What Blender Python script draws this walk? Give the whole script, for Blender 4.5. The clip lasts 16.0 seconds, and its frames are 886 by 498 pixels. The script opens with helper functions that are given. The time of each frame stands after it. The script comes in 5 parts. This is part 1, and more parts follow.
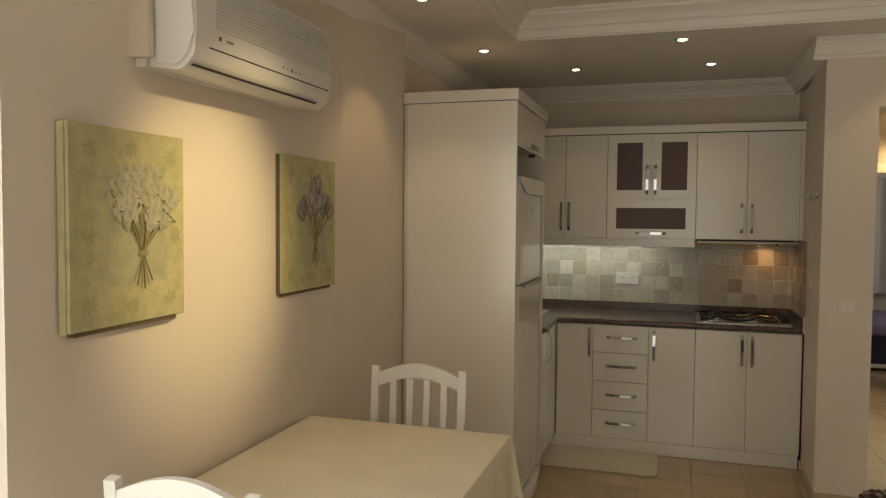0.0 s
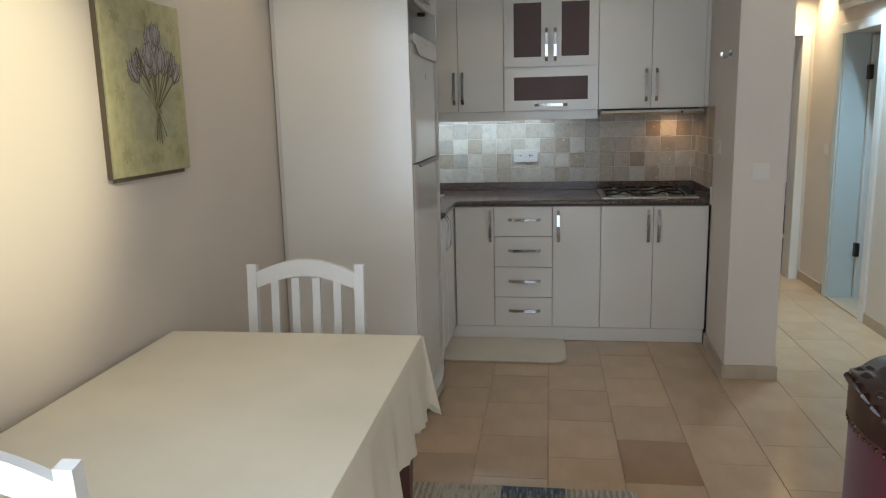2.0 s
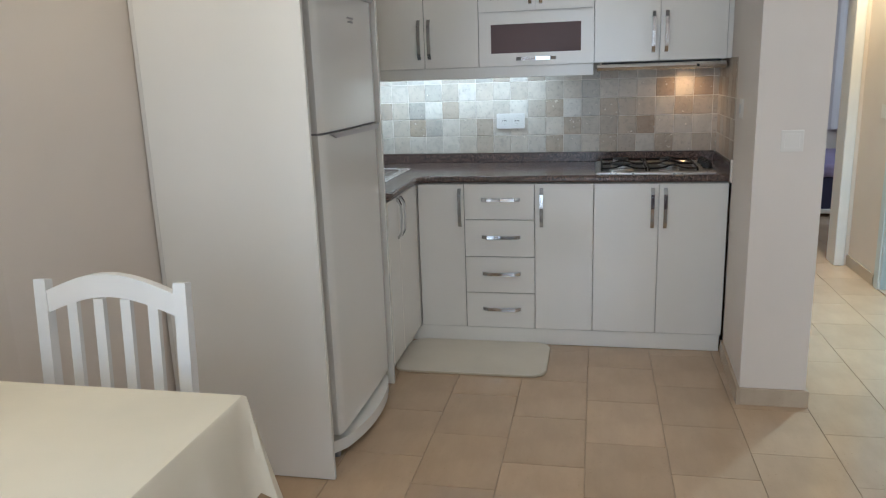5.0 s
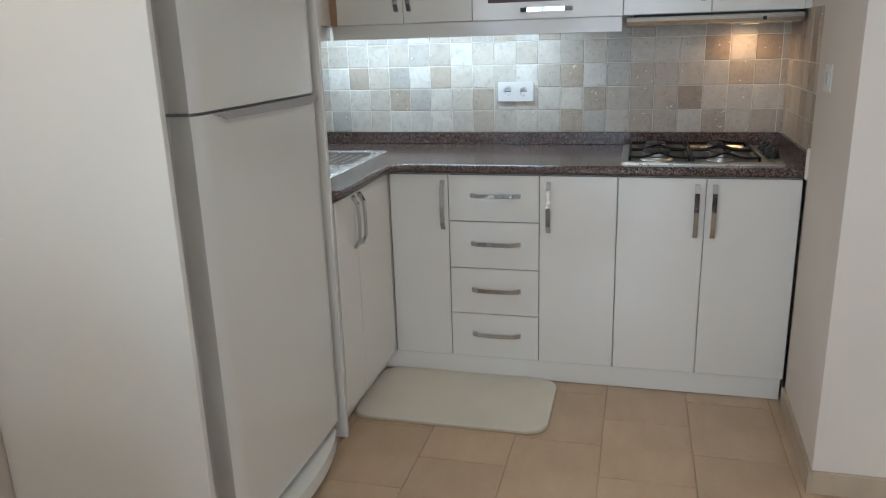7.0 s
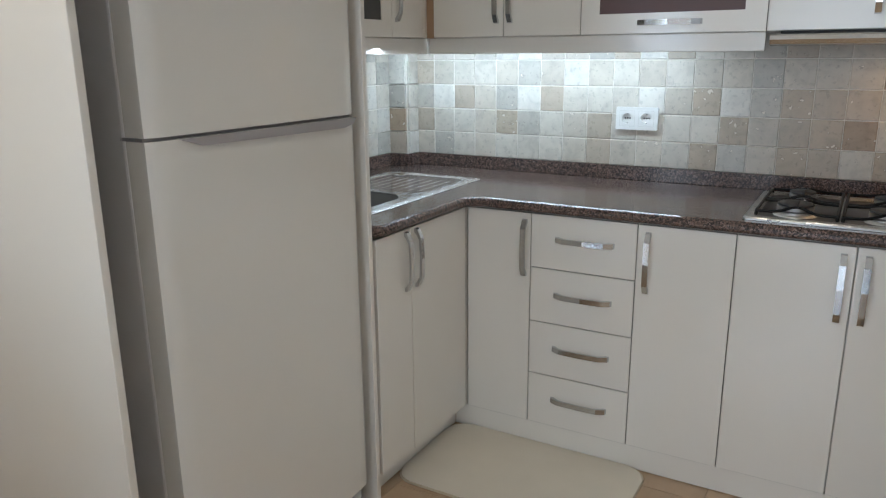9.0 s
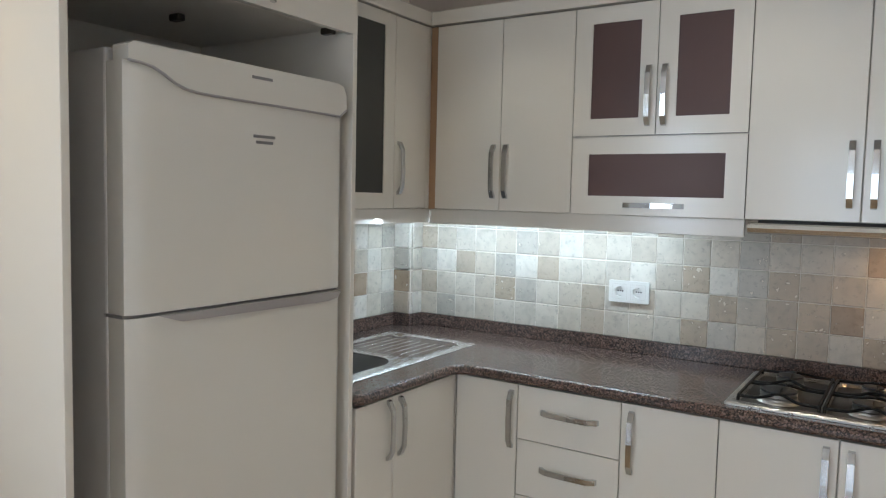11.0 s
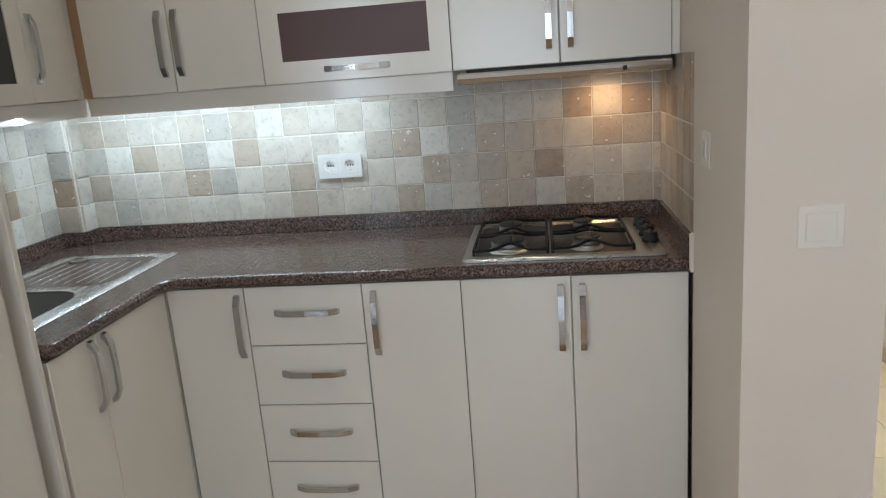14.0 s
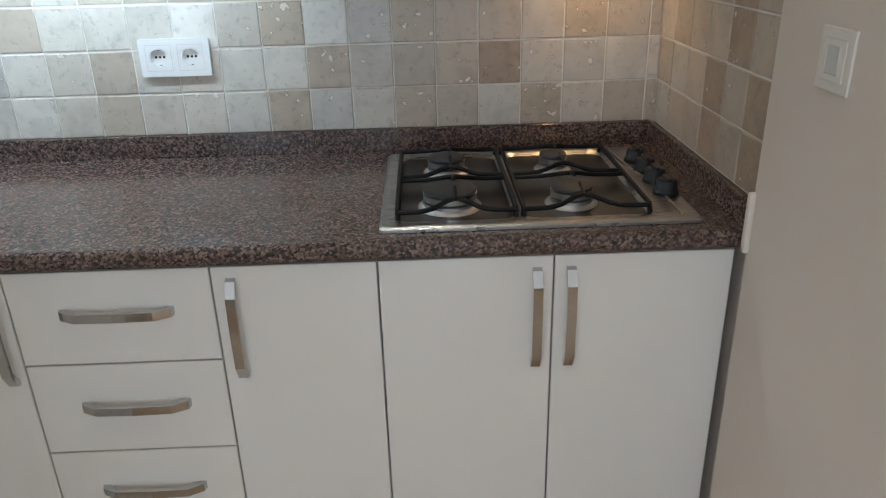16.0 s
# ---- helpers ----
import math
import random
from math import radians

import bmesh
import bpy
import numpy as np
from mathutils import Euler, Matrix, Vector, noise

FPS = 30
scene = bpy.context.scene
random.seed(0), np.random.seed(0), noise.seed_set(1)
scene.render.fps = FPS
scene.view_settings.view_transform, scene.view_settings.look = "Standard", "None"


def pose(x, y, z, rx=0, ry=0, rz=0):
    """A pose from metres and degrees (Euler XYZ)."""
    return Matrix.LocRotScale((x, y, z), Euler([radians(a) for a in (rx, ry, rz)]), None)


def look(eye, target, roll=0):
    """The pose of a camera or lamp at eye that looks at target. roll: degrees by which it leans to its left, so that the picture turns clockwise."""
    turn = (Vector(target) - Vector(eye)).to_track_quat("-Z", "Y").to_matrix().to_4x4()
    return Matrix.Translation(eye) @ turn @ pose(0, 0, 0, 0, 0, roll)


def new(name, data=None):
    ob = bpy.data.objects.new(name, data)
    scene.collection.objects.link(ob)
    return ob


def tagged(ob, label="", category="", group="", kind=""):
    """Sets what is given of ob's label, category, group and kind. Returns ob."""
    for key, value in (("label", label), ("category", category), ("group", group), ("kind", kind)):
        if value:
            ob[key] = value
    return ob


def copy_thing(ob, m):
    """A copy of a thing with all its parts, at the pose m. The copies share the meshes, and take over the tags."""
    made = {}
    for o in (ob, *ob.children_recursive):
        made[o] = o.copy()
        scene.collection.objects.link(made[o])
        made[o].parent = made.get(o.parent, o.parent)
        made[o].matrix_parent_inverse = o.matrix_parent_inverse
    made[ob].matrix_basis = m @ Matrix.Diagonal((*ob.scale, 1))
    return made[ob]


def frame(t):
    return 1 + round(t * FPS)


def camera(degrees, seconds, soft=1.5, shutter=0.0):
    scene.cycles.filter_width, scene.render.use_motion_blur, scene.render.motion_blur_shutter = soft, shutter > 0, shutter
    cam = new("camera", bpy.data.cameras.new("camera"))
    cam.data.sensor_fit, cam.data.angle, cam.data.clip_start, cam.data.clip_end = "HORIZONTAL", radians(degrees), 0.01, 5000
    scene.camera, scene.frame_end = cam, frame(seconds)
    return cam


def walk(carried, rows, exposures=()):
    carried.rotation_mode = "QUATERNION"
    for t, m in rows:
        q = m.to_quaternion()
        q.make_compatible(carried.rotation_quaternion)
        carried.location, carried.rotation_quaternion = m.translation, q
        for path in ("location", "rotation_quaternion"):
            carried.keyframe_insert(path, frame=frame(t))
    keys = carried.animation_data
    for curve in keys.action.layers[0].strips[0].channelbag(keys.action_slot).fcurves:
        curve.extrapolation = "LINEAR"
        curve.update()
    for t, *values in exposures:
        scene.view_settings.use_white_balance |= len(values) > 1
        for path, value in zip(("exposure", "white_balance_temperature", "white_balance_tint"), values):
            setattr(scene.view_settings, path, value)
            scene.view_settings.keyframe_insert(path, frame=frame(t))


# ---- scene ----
cam = camera(61.9, 16.0, soft=1.2)
PATH = [
    (0, (-0.801, -5.572, 1.565), (-1.399, -3.666, 1.475), 0.5),
    (0.5, (-0.929, -5.466, 1.543), (-1.294, -3.505, 1.400), 0.9),
    (0.7, (-0.969, -5.425, 1.527), (-1.190, -3.444, 1.366), -0.5),
    (1, (-1.006, -5.351, 1.510), (-1.125, -3.368, 1.283), -0.2),
    (1.2, (-0.992, -5.310, 1.499), (-1.075, -3.333, 1.205), -0.9),
    (1.5, (-0.995, -5.206, 1.483), (-1.053, -3.235, 1.147), -2.2),
    (2, (-0.976, -5.090, 1.442), (-1.258, -3.145, 1.072), -1.4),
    (2.2, (-0.970, -5.034, 1.428), (-1.257, -3.099, 1.013), -2.5),
    (2.5, (-0.967, -4.992, 1.420), (-1.263, -3.057, 1.008), -3.3),
    (2.7, (-0.961, -4.927, 1.400), (-1.260, -2.989, 1.006), -2.6),
    (3, (-0.949, -4.811, 1.405), (-1.316, -2.868, 1.103), 0.2),
    (3.5, (-0.902, -4.664, 1.431), (-1.197, -2.716, 1.085), -0.1),
    (4, (-0.828, -4.537, 1.420), (-1.064, -2.600, 0.979), -1.8),
    (4.2, (-0.762, -4.483, 1.415), (-1.077, -2.559, 0.971), -0.9),
    (6.3, (-0.618, -3.680, 1.373), (-1.067, -1.799, 0.862), -1.9),
    (6.5, (-0.624, -3.569, 1.373), (-1.089, -1.695, 0.850), -0.1),
    (6.8, (-0.559, -3.421, 1.390), (-1.110, -1.572, 0.862), -1.8),
    (7, (-0.602, -3.341, 1.355), (-1.097, -1.482, 0.810), -1.8),
    (7.2, (-0.611, -3.222, 1.349), (-1.026, -1.354, 0.765), -1.2),
    (7.5, (-0.603, -3.087, 1.352), (-1.069, -1.210, 0.843), 0.2),
    (7.8, (-0.579, -2.985, 1.352), (-1.120, -1.143, 0.791), -1.2),
    (8, (-0.583, -2.938, 1.345), (-1.136, -1.120, 0.722), -1.1),
    (8.2, (-0.549, -2.898, 1.346), (-1.217, -1.111, 0.747), -0.8),
    (10.3, (-0.198, -2.789, 1.428), (-1.280, -1.138, 1.104), 0.6),
    (10.5, (-0.202, -2.788, 1.438), (-1.291, -1.130, 1.181), 0.8),
    (11, (-0.207, -2.776, 1.475), (-1.287, -1.099, 1.331), 1.3),
    (11.5, (-0.220, -2.777, 1.516), (-1.313, -1.102, 1.499), 1.2),
    (12, (-0.227, -2.778, 1.547), (-1.236, -1.052, 1.620), 1.8),
    (12.3, (-0.225, -2.774, 1.556), (-1.104, -0.980, 1.661), 1.6),
    (12.5, (-0.230, -2.760, 1.550), (-0.961, -0.902, 1.657), 0.5),
    (12.7, (-0.256, -2.754, 1.555), (-0.845, -0.844, 1.626), -0.1),
    (13, (-0.316, -2.708, 1.551), (-0.729, -0.752, 1.485), -1.1),
    (13.2, (-0.365, -2.709, 1.509), (-0.664, -0.738, 1.355), -1.8),
    (13.5, (-0.409, -2.693, 1.511), (-0.625, -0.725, 1.232), -3.3),
    (13.8, (-0.419, -2.649, 1.450), (-0.653, -0.703, 1.049), -4.1),
    (14, (-0.419, -2.578, 1.434), (-0.693, -0.654, 0.959), -4.4),
    (14.2, (-0.423, -2.504, 1.412), (-0.760, -0.607, 0.878), -3.7),
    (14.5, (-0.419, -2.368, 1.407), (-0.773, -0.483, 0.841), -2.1),
    (15, (-0.459, -2.174, 1.383), (-0.754, -0.306, 0.733), -2.3),
    (15.5, (-0.543, -1.934, 1.387), (-0.646, -0.074, 0.661), -2.2),
    (16, (-0.572, -1.750, 1.368), (-0.531, 0.088, 0.582), -1.5),
]
EXPOSURES = [(0.0, -1.63, 8700, 10), (0.5, -1.45, 7800, 10), (1.0, -1.21, 6080, 6), (1.5, -1.11, 5900, 6), (2.5, -1.12, 5930, 6), (3.0, -1.18, 6020, 6), (3.5, -1.2, 5940, 6), (4.0, -0.88, 5640, 6), (6.5, -0.48, 5620, 6), (7.5, -0.43, 5620, 6), (8.0, -0.41, 5670, 6), (10.5, -0.45, 5770, 6), (12.0, -0.29, 6070, 6), (12.5, -0.26, 6120, 6), (13.5, -0.63, 6080, 6), (14.0, -0.47, 5920, 6), (15.0, -0.42, 5620, 6), (16.0, -0.4, 5670, 6)]
walk(cam, [(t, look(eye, target, roll)) for t, eye, target, roll in PATH], EXPOSURES)

import mathutils
from math import sin, cos, pi, radians
rnd = random.Random(7)

# ---- plan, in metres ----
LW = -2.205          # left wall
RW = -0.008          # right side of the kitchen alcove, behind the tiles
RP = -0.030          # the thicker plaster in front of it
CE = -0.034          # right end of the units
FW = -1.175          # front face of the pillar and of the header
RF = -0.050          # the plaster leans in towards its front edge
WF = -1.205          # end of the wardrobe
PR = 0.206           # right edge of the pillar
HW = 1.08            # right wall of the hall
SW = -6.35           # wall behind the walk
CZ = 2.52            # lower ceiling
TZ = 2.66            # raised ceiling
SOFX, SOFY = -1.66, -1.56
CT = 0.89            # worktop

# ---- world and lights ----
world = bpy.data.worlds.new("sky")
scene.world = world
world.use_nodes = True
wt = world.node_tree
sky = wt.nodes.new("ShaderNodeTexSky")
sky.sky_type = 'NISHITA'
sky.sun_disc = False
sky.sun_elevation = radians(50)
sky.sun_rotation = radians(20)
wt.links.new(sky.outputs[0], wt.nodes["Background"].inputs[0])
wt.nodes["Background"].inputs[1].default_value = 0.1


def lamp(name, kind, where, at, energy, color, **more):
    data = bpy.data.lights.new(name, kind)
    data.energy, data.color = energy, color
    for key, value in more.items():
        if key == "size": data.size = value
        if key == "size_y": data.size_y = value
        if key == "angle": data.spot_size = radians(value)
        if key == "blend": data.spot_blend = value
        if key == "radius": data.shadow_soft_size = value
    if kind == 'AREA':
        data.shape = 'RECTANGLE'
    ob = new(name, data)
    ob.matrix_world = look(where, at)
    return ob


WARM, COOL, DAY = (1.0, 0.78, 0.46), (0.62, 0.86, 1.0), (0.80, 0.89, 1.0)
SOFT, STRIP = (1.0, 0.87, 0.68), (0.80, 0.92, 1.0)
SPOTS = [(-1.875, -1.39, SOFT, 11), (-1.435, -0.71, SOFT, 11), (-0.61, -0.67, SOFT, 10), (-0.785, -1.375, SOFT, 17),
         (-1.883, -2.46, WARM, 30), (0.296, -1.39, WARM, 12), (0.90, -0.20, COOL, 290), (0.94, 0.98, WARM, 150)]
for x, y, tint, power in SPOTS:
    top = CZ if y < 0 and x < 0.7 else 2.42
    lamp("spot_lamp", 'SPOT', (x, y, top - 0.012), (x, y, 0), power, tint, angle=110 if y > 0.7 or x > 0.85 else 85, blend=0.9 if y > 0.7 or x > 0.85 else 0.55, radius=0.025)
lamp("picture_spot", 'SPOT', (-0.45, -3.62, TZ - 0.02), (LW, -3.57, 1.50), 690, (1.0, 0.86, 0.53), angle=31, blend=1.0, radius=0.07)
lamp("strip_light_back", 'AREA', (-1.52, -0.20, 1.405), (-1.52, -0.06, 0.9), 5.2, STRIP, size=1.12, size_y=0.03)
lamp("strip_light_side", 'AREA', (-1.99, -0.62, 1.405), (-2.09, -0.62, 0.9), 2.5, STRIP, size=0.03, size_y=0.7)
lamp("hood_lamp", 'SPOT', (-0.20, -0.105, 1.374), (-0.20, -0.04, 0.9), 3.0, (1.0, 0.58, 0.26), angle=168, blend=0.8, radius=0.02)
lamp("daylight_south", 'AREA', (-0.74, SW + 0.03, 1.15), (-0.74, 0, 0.8), 38, DAY, size=1.25, size_y=2.0)
lamp("daylight_west", 'AREA', (LW - 0.21, -5.13, 1.2), (-0.3, -4.4, 1.0), 112, DAY, size=1.6, size_y=2.1)
# added fill lamp for the bedroom; the wall beside it has no window
lamp("bedroom_fill", 'AREA', (2.95, 2.7, 1.5), (0.6, 3.1, 0.9), 45, DAY, size=1.2, size_y=1.4)


# ---- materials ----
def mat(name, color, rough=0.5, metal=0.0, coat=0.0):
    m = bpy.data.materials.new(name)
    m.use_nodes = True
    b = m.node_tree.nodes["Principled BSDF"]
    b.inputs["Base Color"].default_value = (*color, 1)
    b.inputs["Roughness"].default_value = rough
    b.inputs["Metallic"].default_value = metal
    b.inputs["Coat Weight"].default_value = coat
    b.inputs["Coat Roughness"].default_value = 0.15
    return m


def nodes(m):
    return m.node_tree.nodes, m.node_tree.links, m.node_tree.nodes["Principled BSDF"]


def coords(m, scale, kind="Object"):
    n, l, b = nodes(m)
    tc = n.new("ShaderNodeTexCoord")
    mp = n.new("ShaderNodeMapping")
    mp.inputs["Scale"].default_value = scale if isinstance(scale, tuple) else (scale,) * 3
    l.new(tc.outputs[kind], mp.inputs["Vector"])
    return mp.outputs[0]


def noise(m, scale, detail=4, rough=0.55, kind="Object", vec=None):
    n, l, b = nodes(m)
    t = n.new("ShaderNodeTexNoise")
    t.inputs["Scale"].default_value = 1.0
    t.inputs["Detail"].default_value = detail
    t.inputs["Roughness"].default_value = rough
    l.new(vec if vec else coords(m, scale, kind), t.inputs["Vector"])
    return t.outputs["Fac"]


def ramp(m, fac, stops, mode='LINEAR'):
    n, l, b = nodes(m)
    r = n.new("ShaderNodeValToRGB")
    r.color_ramp.interpolation = mode
    while len(r.color_ramp.elements) < len(stops):
        r.color_ramp.elements.new(0.5)
    for e, (p, c) in zip(r.color_ramp.elements, stops):
        e.position = p
        e.color = (*c, 1) if len(c) == 3 else c
    l.new(fac, r.inputs[0])
    return r.outputs[0]


def mixc(m, a, b2, fac, mode='MIX'):
    n, l, b = nodes(m)
    x = n.new("ShaderNodeMix")
    x.data_type, x.blend_type = 'RGBA', mode
    for sock, v in ((x.inputs[6], a), (x.inputs[7], b2), (x.inputs[0], fac)):
        if isinstance(v, (int, float)):
            sock.default_value = v
        elif isinstance(v, tuple):
            sock.default_value = (*v, 1)
        else:
            l.new(v, sock)
    return x.outputs[2]


def bump(m, height, strength=0.2, distance=0.002):
    n, l, b = nodes(m)
    bp = n.new("ShaderNodeBump")
    bp.inputs["Strength"].default_value = strength
    bp.inputs["Distance"].default_value = distance
    l.new(height, bp.inputs["Height"])
    l.new(bp.outputs[0], b.inputs["Normal"])


def setc(m, color):
    n, l, b = nodes(m)
    l.new(color, b.inputs["Base Color"])


def setr(m, fac, lo, hi):
    n, l, b = nodes(m)
    r = n.new("ShaderNodeMapRange")
    r.inputs["To Min"].default_value, r.inputs["To Max"].default_value = lo, hi
    l.new(fac, r.inputs[0])
    l.new(r.outputs[0], b.inputs["Roughness"])


def objrandom(m):
    n, l, b = nodes(m)
    return n.new("ShaderNodeObjectInfo").outputs["Random"]


def shade(c, k):
    return tuple(min(1, v * k) for v in c)


def painted(name, color, rough=0.6, var=0.06, grain=260, relief=0.12, coat=0.0):
    m = mat(name, color, rough, 0, coat)
    big = noise(m, 1.7, 3)
    setc(m, ramp(m, big, [(0.3, shade(color, 1 - var)), (0.7, shade(color, 1 + var * 0.5))]))
    fine = noise(m, grain, 2)
    if rough > 0.55:
        wavy = m.node_tree.nodes.new("ShaderNodeMath")
        wavy.operation = 'MULTIPLY_ADD'
        wavy.inputs[1].default_value = 6.0
        m.node_tree.links.new(noise(m, 7, 3), wavy.inputs[0])
        m.node_tree.links.new(fine, wavy.inputs[2])
        fine = wavy.outputs[0]
    if relief:
        bump(m, fine, relief, 0.0006)
    k = 0.06 if rough > 0.33 else 0.012
    setr(m, noise(m, 9, 3), rough - k, rough + k)
    return m


M_WALL = painted("wall_paint", (0.72, 0.635, 0.55), 0.62, 0.04, 180, 0.25)
M_CEIL = painted("ceiling_paint", (0.80, 0.76, 0.71), 0.6, 0.03, 200, 0.15)
M_CORN = painted("plaster_moulding", (0.82, 0.78, 0.73), 0.5, 0.03, 200, 0.08)
M_CAB = painted("cream_lacquer", (0.81, 0.77, 0.70), 0.22, 0.02, 30, 0.02, 0.8)
M_CARC = painted("cabinet_board", (0.70, 0.66, 0.60), 0.5, 0.03)
M_WOODEDGE = painted("raw_board_edge", (0.42, 0.26, 0.15), 0.6, 0.12, 300, 0.2)
M_FRIDGE = painted("fridge_enamel", (0.78, 0.755, 0.70), 0.24, 0.015, 420, 0.03, 0.5)
M_FRSIDE = painted("fridge_grey_side", (0.66, 0.64, 0.63), 0.45, 0.03)
M_GRIP = painted("grey_grip_plastic", (0.40, 0.38, 0.38), 0.4, 0.03)
# near black put into gaps and slots in place of their shade
M_DARK = mat("gap_shade_paint", (0.02, 0.019, 0.018), 0.7)
M_CHROME = mat("polished_chrome", (0.56, 0.565, 0.57), 0.1, 1.0)
setr(M_CHROME, noise(M_CHROME, 40, 2), 0.06, 0.14)
M_STEEL = mat("brushed_steel", (0.50, 0.49, 0.47), 0.3, 1.0)
setr(M_STEEL, noise(M_STEEL, (20, 500, 20), 3), 0.2, 0.38)
M_SINK = mat("sink_steel", (0.76, 0.77, 0.78), 0.25, 1.0)
setr(M_SINK, noise(M_SINK, (300, 20, 300), 3), 0.18, 0.34)
# bowl steel coloured darker than the rim, for the shade inside the bowl
M_BOWL = mat("shaded_brushed_steel", (0.36, 0.36, 0.36), 0.36, 1.0)
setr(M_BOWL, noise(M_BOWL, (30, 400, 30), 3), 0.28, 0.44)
# well floors painted near black for the dark reflections in plain steel
M_WELL = mat("darkened_tray_steel", (0.10, 0.097, 0.094), 0.28, 1.0)
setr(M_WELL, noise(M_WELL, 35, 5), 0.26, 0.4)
M_CREAM = painted("cream_plastic", (0.77, 0.715, 0.64), 0.4, 0.01, 300, 0.03)
M_SOCK = mat("socket_well_plastic", (0.63, 0.61, 0.57), 0.45)
M_HOOD = mat("hood_steel", (0.60, 0.58, 0.55), 0.26, 1.0)
setr(M_HOOD, noise(M_HOOD, (6, 260, 260), 3), 0.20, 0.28)
M_IRON = mat("black_enamel", (0.005, 0.005, 0.006), 0.45)
M_IRON.node_tree.nodes["Principled BSDF"].inputs["Specular IOR Level"].default_value = 0.25
bump(M_IRON, noise(M_IRON, 400, 2), 0.2, 0.0005)
M_KNOB = mat("black_plastic", (0.008, 0.008, 0.009), 0.5)
M_CAP = mat("burner_cap", (0.03, 0.03, 0.032), 0.55)
M_ALU = mat("burner_aluminium", (0.62, 0.61, 0.60), 0.38, 1.0)
M_GLASS = painted("dark_plum_glass", (0.10, 0.05, 0.043), 0.42, 0.08, 20, 0)
M_SMOKE = painted("smoked_glass", (0.045, 0.045, 0.042), 0.3, 0.08, 20, 0)
M_PLAST = painted("white_plastic", (0.82, 0.81, 0.78), 0.35, 0.01, 300, 0.03)
M_PLASTG = mat("grey_print", (0.25, 0.24, 0.24), 0.5)
M_HOLE = mat("socket_hole", (0.03, 0.03, 0.03), 0.6)
M_ACW = painted("ac_casing", (0.74, 0.72, 0.68), 0.4, 0.02, 300, 0.03)
M_ACB = painted("beige_duct", (0.66, 0.57, 0.43), 0.5, 0.03)
M_WCHAIR = painted("white_chair_paint", (0.82, 0.80, 0.77), 0.38, 0.04, 60, 0.1)
M_DOORW = painted("white_door_paint", (0.80, 0.79, 0.76), 0.35, 0.02, 60, 0.05)
M_TEAL = painted("grey_door_paint", (0.62, 0.68, 0.68), 0.4, 0.03)
M_HINGE = mat("dark_hinge", (0.08, 0.07, 0.06), 0.4, 0.8)
M_NAIL = mat("brass_nail", (0.11, 0.06, 0.035), 0.35, 1.0)
M_BULB = mat("lamp_glow", (1, 1, 1), 0.4)
M_BULB.node_tree.nodes["Principled BSDF"].inputs["Emission Color"].default_value = (1.0, 0.93, 0.8, 1)
M_BULB.node_tree.nodes["Principled BSDF"].inputs["Emission Strength"].default_value = 14
M_HOODL = mat("hood_lamp_glow", (1, 0.8, 0.5), 0.4)
M_HOODL.node_tree.nodes["Principled BSDF"].inputs["Emission Color"].default_value = (1.0, 0.62, 0.25, 1)
M_HOODL.node_tree.nodes["Principled BSDF"].inputs["Emission Strength"].default_value = 1.2
M_PURPLE = painted("violet_bedspread", (0.30, 0.25, 0.40), 0.8, 0.1, 120, 0.3)
M_NAVY = painted("navy_bed_base", (0.03, 0.03, 0.07), 0.7, 0.1, 200, 0.3)
M_CURT = painted("sheer_curtain", (0.72, 0.68, 0.66), 0.8, 0.04, 300, 0.2)


def make_granite():
    m = mat("brown_granite", (0.2, 0.13, 0.1), 0.16)
    n, l, b = nodes(m)
    v = n.new("ShaderNodeTexVoronoi")
    v.inputs["Scale"].default_value = 1
    l.new(coords(m, 235), v.inputs["Vector"])
    sep = n.new("ShaderNodeSeparateColor")
    l.new(v.outputs["Color"], sep.inputs[0])
    c1 = ramp(m, sep.outputs[0], [(0.0, (0.012, 0.011, 0.011)), (0.24, (0.04, 0.034, 0.032)), (0.42, (0.115, 0.072, 0.058)),
                                  (0.66, (0.20, 0.128, 0.102)), (0.88, (0.27, 0.19, 0.16))], 'CONSTANT')
    c2 = ramp(m, noise(m, 110, 6, 0.7), [(0.38, (0.03, 0.025, 0.023)), (0.5, (0.115, 0.08, 0.068)), (0.68, (0.21, 0.16, 0.14))])
    setc(m, mixc(m, c1, c2, 0.3))
    setr(m, noise(m, 60, 3), 0.10, 0.24)
    return m


